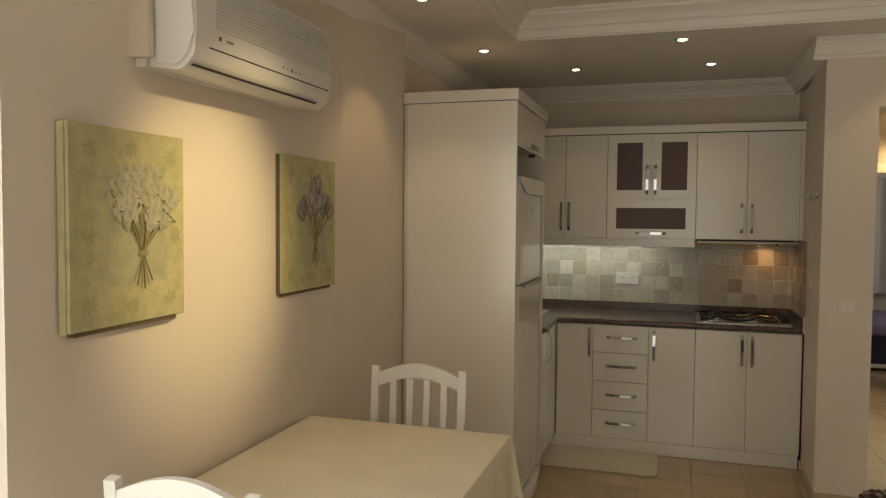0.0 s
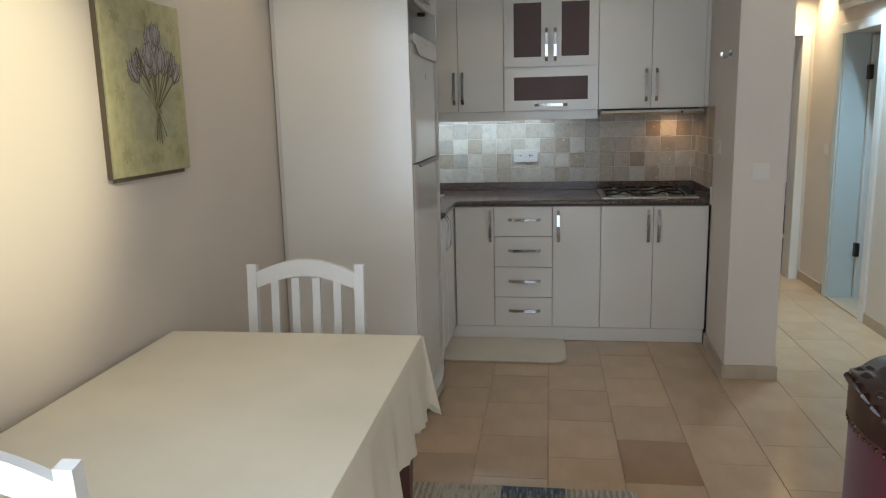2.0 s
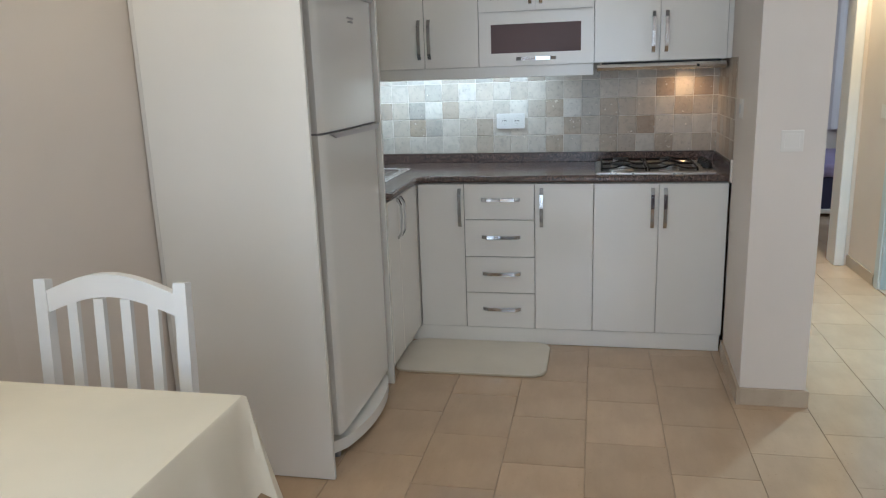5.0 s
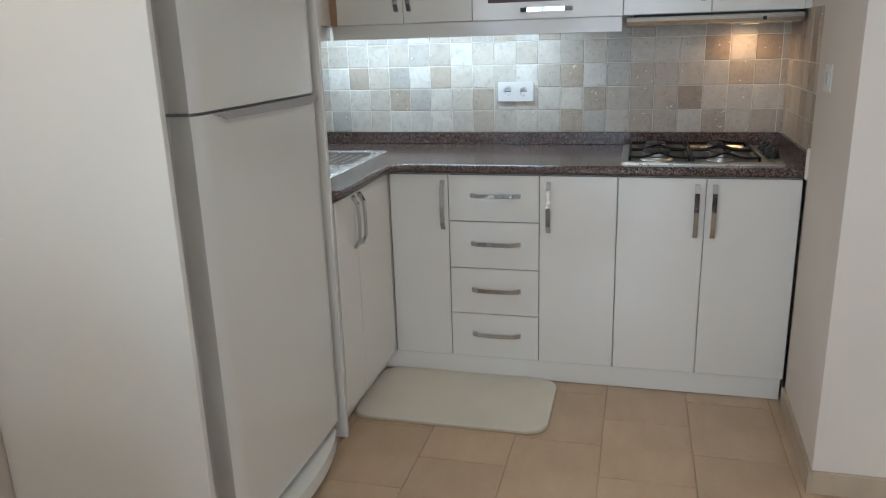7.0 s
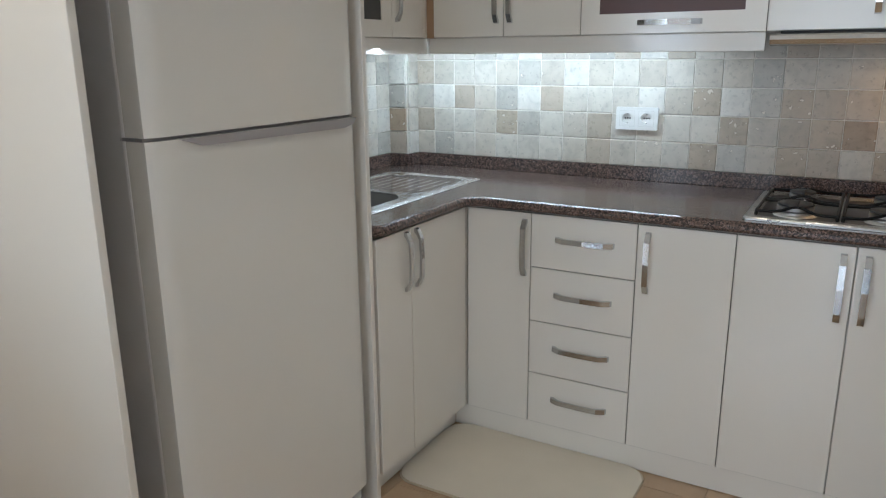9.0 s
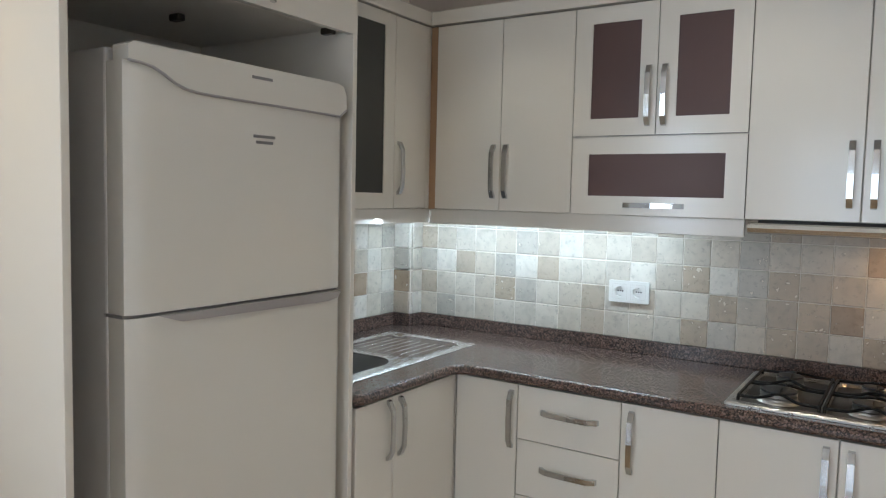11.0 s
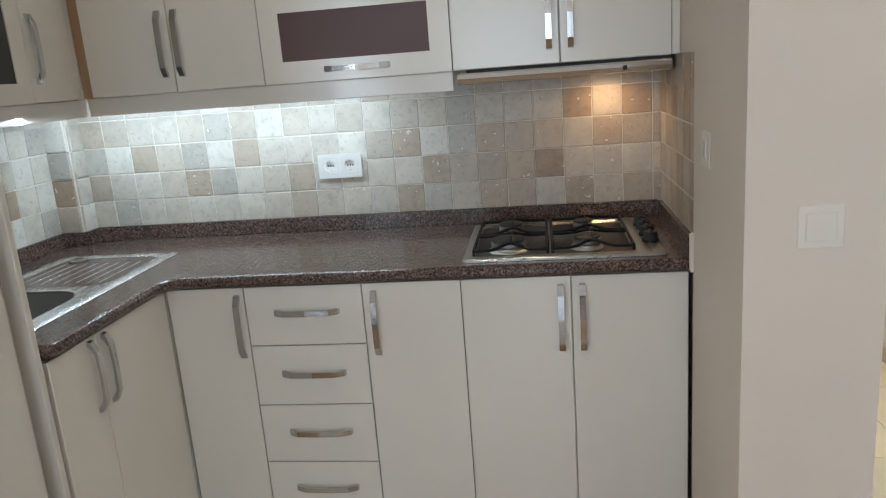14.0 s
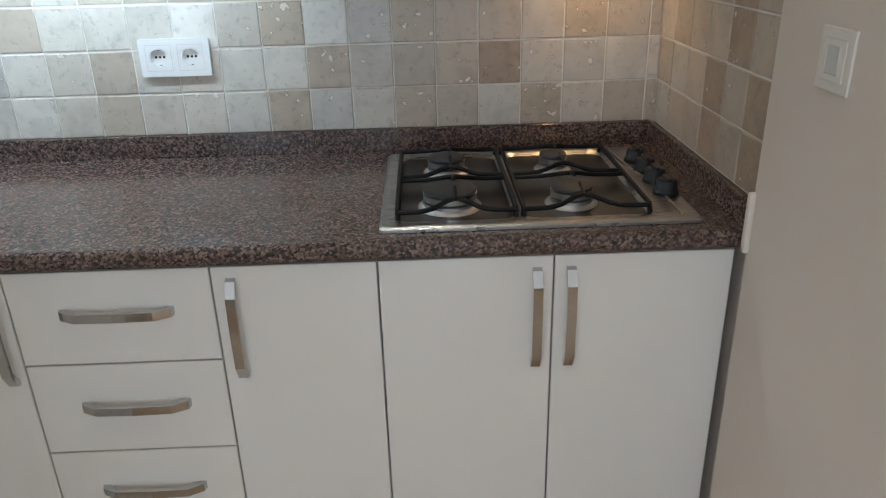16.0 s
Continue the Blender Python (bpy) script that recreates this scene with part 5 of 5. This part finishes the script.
    tagged(part("petal_paint", petals, M_PETW if kind == 'white' else M_PETV, p), kind="stuff")
    tagged(part("petal_shading", shadow, M_PETG if kind == 'white' else M_PETD, p), kind="stuff")


picture(-4.165, -3.732, 1.273, 1.783, "olive green canvas painting of a white flower bouquet", 'white')
picture(-3.168, -2.723, 1.272, 1.787, "olive green canvas painting of a violet flower bouquet", 'violet')

# ---- dining table, cloth, chairs ----
TX0, TX1, TYN, TYF, TZT = -2.17, -1.368, -4.00, -2.945, 0.758
table = thing("dining_table", (-1.78, -3.47, 0), "rectangular dining table with red-brown wooden legs", "table")
part("tabletop", B(TX0, TX1, TYN, TYF, TZT - 0.025, TZT, bevel=0.004), M_LEG, table)
part("apron", B(TX0 + 0.05, TX1 - 0.03, TYN + 0.05, TYF - 0.05, TZT - 0.115, TZT - 0.026, bevel=0.002), M_LEG, table)
for x in (TX0 + 0.055, TX1 - 0.055):
    for y in (TYN + 0.06, TYF - 0.06):
        bm = bmesh.new()
        for z0, z1, a, b in ((0.0, 0.64, 0.022, 0.034),):
            lo = [bm.verts.new((x + sx * a, y + sy * a, z0)) for sx, sy in ((-1, -1), (1, -1), (1, 1), (-1, 1))]
            hi = [bm.verts.new((x + sx * b, y + sy * b, z1)) for sx, sy in ((-1, -1), (1, -1), (1, 1), (-1, 1))]
            for i in range(4):
                bm.faces.new((lo[i], lo[(i + 1) % 4], hi[(i + 1) % 4], hi[i]))
            bm.faces.new(lo[::-1])
            bm.faces.new(hi)
        part("leg", bm, M_LEG, table)


def make_cloth_mesh():
    """A cloth laid on the table, hanging in soft folds with a scalloped hem."""
    bm = bmesh.new()
    x0, x1, y0, y1 = TX0 - 0.004, TX1 + 0.006, TYN - 0.006, TYF + 0.006
    nx, ny, ns = 24, 32, 12
    top = TZT + 0.004
    ring = []
    r = 0.02
    per = [(x1, y0 + (y1 - y0) * i / ny, (1, 0)) for i in range(ny + 1)]
    cx = [(x1 - (x1 - x0) * i / nx, y1, (0, 1)) for i in range(nx + 1)]
    lf = [(x0, y1 - (y1 - y0) * i / ny, (-1, 0)) for i in range(ny + 1)]
    nr = [(x0 + (x1 - x0) * i / nx, y0, (0, -1)) for i in range(nx + 1)]
    loop = []
    sides = [per, cx, lf, nr]
    for k, s in enumerate(sides):
        loop += [(p[0], p[1], p[2], 0.0) for p in s]
        a, b = s[-1][2], sides[(k + 1) % 4][0][2]
        for t in (0.25, 0.5, 0.75):           # the corner falls
            d = (a[0] * (1 - t) + b[0] * t, a[1] * (1 - t) + b[1] * t)
            L = math.hypot(*d)
            loop.append((s[-1][0], s[-1][1], (d[0] / L, d[1] / L), 1 - abs(t - 0.5) * 2 + 0.4))
    n = len(loop)
    rows = []
    for j in range(ns + 1):
        f = j / ns
        row = []
        for i, (x, y, d, corner) in enumerate(loop):
            tight = (x < x0 + 0.001)
            fall = (0.235 + 0.012 * sin(i * 0.9) + 0.045 * corner)
            along = x + y
            wave = (0.010 * sin(along * 31 + 1.2) + 0.007 * sin(along * 57)) * f * (0.25 if tight else 1)
            out = min(f * 6, 1) * 0.006 + wave + f * 0.02 * (0 if tight else 1) + 0.034 * corner * f * (0 if tight else 1)
            if d[0] < -0.1:
                out = min(out, 0.012)
            hem = 0.010 * abs(sin(along * 26)) * f
            z = top - (0 if j == 0 else fall * f - hem * (f ** 3))
            if j == 1:
                z = top - 0.006
            row.append(bm.verts.new((x + d[0] * out, y + d[1] * out, z)))
        rows.append(row)
    for a, b in zip(rows, rows[1:]):
        for i in range(n):
            bm.faces.new((a[i], a[(i + 1) % n], b[(i + 1) % n], b[i]))
    bm.faces.new(rows[0])
    bmesh.ops.triangulate(bm, faces=[f for f in bm.faces if len(f.verts) > 4])
    return bm


solid("tablecloth", make_cloth_mesh(), M_CLOTH, "cream cotton tablecloth hanging over the dining table", "tablecloth", "", True)


def dining_chair():
    ch = thing("dining_chair", (0, 0, 0), "white painted wooden dining chair with slatted back", "chair", "chairs at the dining table")
    # faces -y; back at y = 0.2
    bm = bmesh.new()
    prism(bm, rounded(-0.20, 0.20, -0.20, 0.19, 0.04), 'z', 0.43, 0.452)
    part("seat", bm, M_WCHAIR, ch)
    for s in (-1, 1):
        bm = bmesh.new()
        prism(bm, [(0.185, 0.0), (0.215, 0.0), (0.20, 0.44), (0.232, 0.935), (0.206, 0.94), (0.168, 0.45)], 'x', s * 0.197 - 0.017, s * 0.197 + 0.017)
        part("back_post", bm, M_WCHAIR, ch)
        part("leg", B(s * 0.17 - 0.017, s * 0.17 + 0.017, -0.19, -0.156, 0, 0.43, bevel=0.003), M_WCHAIR, ch)
        part("apron", B(s * 0.178 - 0.009, s * 0.178 + 0.009, -0.155, 0.165, 0.37, 0.429), M_WCHAIR, ch)
    part("apron", B(-0.152, 0.152, -0.182, -0.164, 0.37, 0.429), M_WCHAIR, ch)
    bm = bmesh.new()
    n = 14
    up = [(-0.18 + 0.36 * i / n, 0.912 + 0.045 * sin(pi * i / n)) for i in range(n + 1)]
    dn = [(-0.18 + 0.36 * i / n, 0.857 + 0.043 * sin(pi * i / n)) for i in range(n, -1, -1)]
    prism(bm, up + dn, 'y', 0.206, 0.228)
    part("top_rail", bm, M_WCHAIR, ch)
    part("lower_rail", B(-0.18, 0.18, 0.188, 0.206, 0.55, 0.60, bevel=0.003), M_WCHAIR, ch)
    for k in range(4):
        x = -0.115 + k * 0.0765
        bm = bmesh.new()
        prism(bm, [(0.19, 0.598), (0.204, 0.598), (0.226, 0.893), (0.212, 0.893)], 'x', x - 0.014, x + 0.014)
        part("slat", bm, M_WCHAIR, ch)
    return ch


c1 = dining_chair()
c1.matrix_basis = pose(-1.792, -2.945, 0, 0, 0, 0) @ Matrix.Diagonal((0.955, 1, 1, 1))
copy_thing(c1, pose(-1.872, -3.94, 0, 0, 0, 180))


# ---- carved armchair ----
def armchair():
    ch = thing("armchair", (0, 0, 0), "carved dark wood armchair with maroon leather and brass nails", "armchair")
    R, END = 0.35, 68

    def rim(a):
        """Height of the crest at an angle from the middle of the back."""
        t = abs(a)
        fall = max(0.0, (t - 56) / (END - 56))
        return 0.825 + 0.045 * math.exp(-(t / 20) ** 2) - 0.008 * max(0, 1 - abs(t - 36) / 12) - 0.13 * fall ** 2

    def shell(bm, a0, a1, z_low, z_high, r0, r1, n=20):
        cols = []
        for i in range(n + 1):
            a = a0 + (a1 - a0) * i / n
            c, s_ = -cos(radians(a)), sin(radians(a))
            cols.append([bm.verts.new((r * c, r * s_, z)) for r, z in ((r0, z_low(a)), (r1, z_low(a)), (r1, z_high(a)), (r0, z_high(a)))])
        for p, q in zip(cols, cols[1:]):
            for k in range(4):
                bm.faces.new((p[k], p[(k + 1) % 4], q[(k + 1) % 4], q[k]))
        bm.faces.new(cols[0])
        bm.faces.new(cols[-1][::-1])
        return bm
    rail = part("crest_rail", shell(bmesh.new(), -END, END, lambda a: rim(a) - 0.06 - 0.045 * math.exp(-(a / 22) ** 2), rim, R - 0.028, R + 0.012, 64), M_DWOOD, ch, "carved dark wooden crest rail", True)
    for k in range(7):
        a = -36 + k * 12
        z = rim(a) - 0.03
        part("carving", lathe(bmesh.new(), [(0.004, z), (0.016, z + 0.008), (0.014, z + 0.03), (0.004, z + 0.037)], -(R - 0.008) * cos(radians(a)), (R - 0.008) * sin(radians(a)), 8), M_DWOOD, rail, "", True)
    for k in range(22):
        a = -63 + k * 6
        z = rim(a) - 0.012
        r = R + 0.010
        leaf = tube(bmesh.new(), [(-r * cos(radians(a - 2.4)), r * sin(radians(a - 2.4)), z - 0.016), (-(r + 0.006) * cos(radians(a)), (r + 0.006) * sin(radians(a)), z - 0.004), (-r * cos(radians(a + 2.4)), r * sin(radians(a + 2.4)), z - 0.014)], [0.003, 0.0075, 0.003], 6)
        part("carved_leaf", leaf, M_DWOOD, rail, "", True)
    for a0, a1 in ((-66, -38), (-34, 34), (38, 66)):
        part("back_panel", shell(bmesh.new(), a0 + 1, a1 - 1, lambda a: 0.30, lambda a: rim(a) - 0.055, R - 0.006, R + 0.006, 24), M_VELVET, ch, "maroon leather outer panel", True)
        part("inner_padding", shell(bmesh.new(), a0 + 2, a1 - 2, lambda a: 0.42, lambda a: rim(a) - 0.10, R - 0.045, R - 0.012, 24), M_PINK, ch, "red inner upholstery", True)
    for a in (-END, -36, 36, END):
        part("stile", shell(bmesh.new(), a - 2.6, a + 2.6, lambda t: 0.0, lambda t: rim(t) - 0.045, R - 0.024, R + 0.009, 3), M_DWOOD, ch)
        for d in (-4.2, 4.2):
            for k in range(14):
                t = a + d
                z = 0.34 + k * 0.03
                if abs(t) > END - 2 or z > rim(t) - 0.08:
                    continue
                bm = bmesh.new()
                bmesh.ops.create_icosphere(bm, subdivisions=1, radius=0.0065, matrix=pose(-(R + 0.007) * cos(radians(t)), (R + 0.007) * sin(radians(t)), z))
                part("nail", bm, M_NAIL, ch)
    for k in range(18):
        t = -31 + k * 3.65
        bm = bmesh.new()
        bmesh.ops.create_icosphere(bm, subdivisions=1, radius=0.0065, matrix=pose(-(R + 0.007) * cos(radians(t)), (R + 0.007) * sin(radians(t)), rim(t) - 0.075 - 0.045 * math.exp(-(t / 22) ** 2)))
        part("nail", bm, M_NAIL, ch)
    for k in (-1, 1):
        part("front_leg", tube(bmesh.new(), [(0.2, k * 0.2, 0.0), (0.215, k * 0.21, 0.12), (0.2, k * 0.2, 0.31)], [0.016, 0.02, 0.03], 10), M_DWOOD, ch, "", True)
    part("seat", lathe(bmesh.new(), [(0.255, 0.36), (0.265, 0.40), (0.25, 0.455), (0.18, 0.475), (0.02, 0.48)], 0.0, 0.0, 32), M_VELVET, ch, "maroon leather seat", True)
    part("seat_frame", lathe(bmesh.new(), [(0.27, 0.30), (0.278, 0.32), (0.27, 0.359)], 0.0, 0.0, 32), M_DWOOD, ch)
    return ch


a1 = armchair()
a1.matrix_basis = pose(0.030, -3.535, 0, 0, 0, -6)

# ---- rugs ----
bm = bmesh.new()
prism(bm, rounded(-1.603, -0.872, -1.012, -0.575, 0.07), 'z', 0.003, 0.012)
bmesh.ops.bevel(bm, geom=[e for e in bm.edges if abs(e.verts[0].co.z - e.verts[1].co.z) < 0.0001 and e.verts[0].co.z > 0.01], offset=0.004, segments=2, affect='EDGES')
mat_ob = thing("floor_mat", (-1.24, -0.79, 0), "cream rubber-backed kitchen mat on the floor", "mat")
part("cushion", bm, M_MAT, mat_ob)
part("binding", tube(bmesh.new(), [(x, y, 0.005) for x, y in rounded(-1.603, -0.872, -1.012, -0.575, 0.07)], 0.0045, 6, True), M_MATE, mat_ob, "darker stitched edge")
rug = thing("rug", (-1.0, -3.3, 0), "faded grey-blue patterned rug by the dining table", "rug")
part("carpet", B(-1.62, -0.645, -4.4, -2.448, 0.002, 0.008, bevel=0.002), M_RUGC, rug)
RUGX = [-1.615, -1.40, -1.153, -0.908, -0.650]
rug_order = [M_RUGS, M_RUGC2, M_RUG, M_RUGS, M_RUGC2, M_RUGC2, M_RUG, M_RUGS]
for r in range(7):
    y1 = -2.453 - 0.277 * r
    for c in range(4):
        part("patch", B(RUGX[c] + 0.002, RUGX[c + 1] - 0.002, y1 - 0.273, y1, 0.0082, 0.0105), rug_order[(c + 3 * r) % 8], rug)

# ---- bedroom seen through the door ----
bed = thing("bed", (1.4, 3.7, 0), "bed with a violet cover on a dark navy base", "bed")
part("base", B(0.55, 2.4, 3.02, 4.3, 0.06, 0.36, bevel=0.01), M_NAVY, bed)
part("cover", B(0.53, 2.42, 3.0, 4.32, 0.361, 0.49, bevel=0.04, seg=3), M_PURPLE, bed, "violet quilted cover", True)
part("foot_rail", B(0.54, 2.41, 2.995, 3.018, 0.03, 0.07, bevel=0.004), M_DOORW, bed)
cur = thing("curtain", (1.3, 4.4, 0.6), "pale sheer curtain at the bedroom window", "curtain")
bm = bmesh.new()
fold = [(0.3 + 2.2 * i / 90, 4.40 + 0.025 * sin(i * 0.9)) for i in range(91)]
prism(bm, fold + [(x, y + 0.006) for x, y in fold[::-1]], 'z', 0.68, 2.05)
part("fabric", bm, M_CURT, cur, "", True)
part("pelmet", B(0.25, 2.55, 4.33, 4.46, 2.051, 2.14, bevel=0.004), M_DOORW, cur)

# ---- wall tiles, each a piece ----
PX, PZ, TR = 0.0985, 0.0985, -0.046
ROWS_T = ["lpppwwllgtwtppgtlltlt",
          "tlpplglwlplpllglllblb",
          "gwtlgwtpppwlswgsttlst",
          "tpplsgpltplppsltsblgp",
          "lgplpppltllpsglstpslt"]
tile_meshes = {}


def tile_mesh(code, w, h):
    key = (code, round(w, 3), round(h, 3))
    if key not in tile_meshes:
        bm = bmesh.new()
        box(bm, -w / 2, w / 2, -0.010, 0.0, -h / 2, h / 2)
        es = [e for e in bm.edges if e.verts[0].co.y < -0.009 and e.verts[1].co.y < -0.009]
        bmesh.ops.bevel(bm, geom=es, offset=0.0022, segments=1, affect='EDGES')
        tile_meshes[key] = mesh_of("tile", bm, TILE[code])
    return tile_meshes[key]


def put_tile(parent, code, w, h, m):
    ob = new("tile", tile_mesh(code, w, h))
    ob.parent = parent
    ob.matrix_basis = m
    return ob


structure("wall_grout", B(-2.1085, RW - 0.0085, -0.0085, -0.0005, UZ - 0.01, 1.45), M_GROUT, "white grout bed between the stone tiles")
ZROW = [1.388, 1.2885, 1.189, 1.0895, 0.991]
for r, row in enumerate(ROWS_T):
    put_tile(wall_back, "tttls"[r], 0.024, PZ - 0.0025, pose(TR + 0.0145, -0.0008, ZROW[r]))
    for k, code in enumerate(row):
        x = TR - PX * (20 - k) - PX / 2
        h = PZ - 0.0025
        put_tile(wall_back, code, PX - 0.0027 + 0.0004 * (k % 3), h, pose(x, -0.0008, ZROW[r], 0, rnd.uniform(-0.4, 0.4), 0))
bm = bmesh.new()
box(bm, RW - 0.0085, RW - 0.0003, -0.602, -0.001, UZ - 0.01, 1.425)
structure("wall_grout_side", bm, M_GROUT, "white grout bed on the side wall by the hob")
SIDE = ["tbttbb", "btbtbt", "ltttbt", "tgtbtb", "gttbtb"]
for r, row in enumerate(SIDE):
    for k, code in enumerate(row):
        y = -0.058 - 0.0985 * k
        put_tile(pillar, code, 0.0958, PZ - 0.0025, pose(RW - 0.0008, y, ZROW[r] - (0.010 if r == 0 else 0), 0, 0, -90) @ pose(0, 0, 0, 0, rnd.uniform(-0.4, 0.4), 0))
structure("wall_grout_sink", B(LW + 0.0003, LW + 0.0085, SY0, -0.0855, UZ - 0.01, 1.42), M_GROUT, "white grout bed on the wall by the sink")
SINK = ["pgwlwpwtpwl", "gpwlpwtpwlw", "pwlpwpgwlpw", "wpbgpwlpwpl", "gpwlpwwplpw"]
for r, row in enumerate(SINK):
    for k, code in enumerate(row[:10]):
        y = -0.140 - 0.0985 * k
        put_tile(wall_left, code, 0.0958, PZ - 0.0025, pose(LW + 0.0008, y, ZROW[r] - (0.012 if r == 0 else 0), 0, 0, 90))
duct = bpy.data.objects["wall_duct"]
for r, (a, b) in enumerate(("ww", "wp", "gp", "bp", "tw")):
    put_tile(duct, a, 0.088, PZ - 0.0035, pose(-2.157, -0.0858, ZROW[r] - (0.012 if r == 0 else 0)))
    put_tile(duct, b, 0.078, PZ - 0.0035, pose(-2.1092, -0.044, ZROW[r] - (0.012 if r == 0 else 0), 0, 0, 90))

# ---- floor tiles, each a piece ----
floor = bpy.data.objects["floor"]
FX, FY = 0.2985, 0.380
floor_meshes = {}


def floor_piece(x0, x1, y0, y1, material):
    key = (round(x1 - x0, 3), round(y1 - y0, 3), material.name)
    if key not in floor_meshes:
        w, d = x1 - x0, y1 - y0
        bm = bmesh.new()
        box(bm, -w / 2, w / 2, -d / 2, d / 2, -0.004, 0.0)
        es = [e for e in bm.edges if e.verts[0].co.z > -0.001 and e.verts[1].co.z > -0.001]
        bmesh.ops.bevel(bm, geom=es, offset=0.0012, segments=1, affect='EDGES')
        floor_meshes[key] = mesh_of("floor_tile", bm, material)
    ob = new("floor_tile", floor_meshes[key])
    ob.parent = floor
    ob.matrix_basis = Matrix.Translation(((x0 + x1) / 2, (y0 + y1) / 2, rnd.uniform(-0.0004, 0.0004)))


gap = 0.0011
col = 0
x = -0.677 - FX * 5
while x < 2.0:
    off = -1.604 if col % 2 else -1.414
    k0 = int((SW - off) / FY) - 1
    for k in range(k0, 16):
        y0, y1 = off + k * FY, off + (k + 1) * FY
        inside = y1 > SW and ((x < 1.15 and y0 < 0.0) or (0.0 < x < 1.15 and y0 < 1.5) or (y0 > 1.2 and -0.7 < x and y0 < 4.5))
        if not inside:
            continue
        stone = {(5, -2): M_FLOORB, (3, -2): M_FLOORM, (2, -3): M_FLOORM}.get((col, k), M_FLOOR)
        floor_piece(x + gap, x + FX - gap, y0 + gap, y1 - gap, stone)
    x += FX
    col += 1
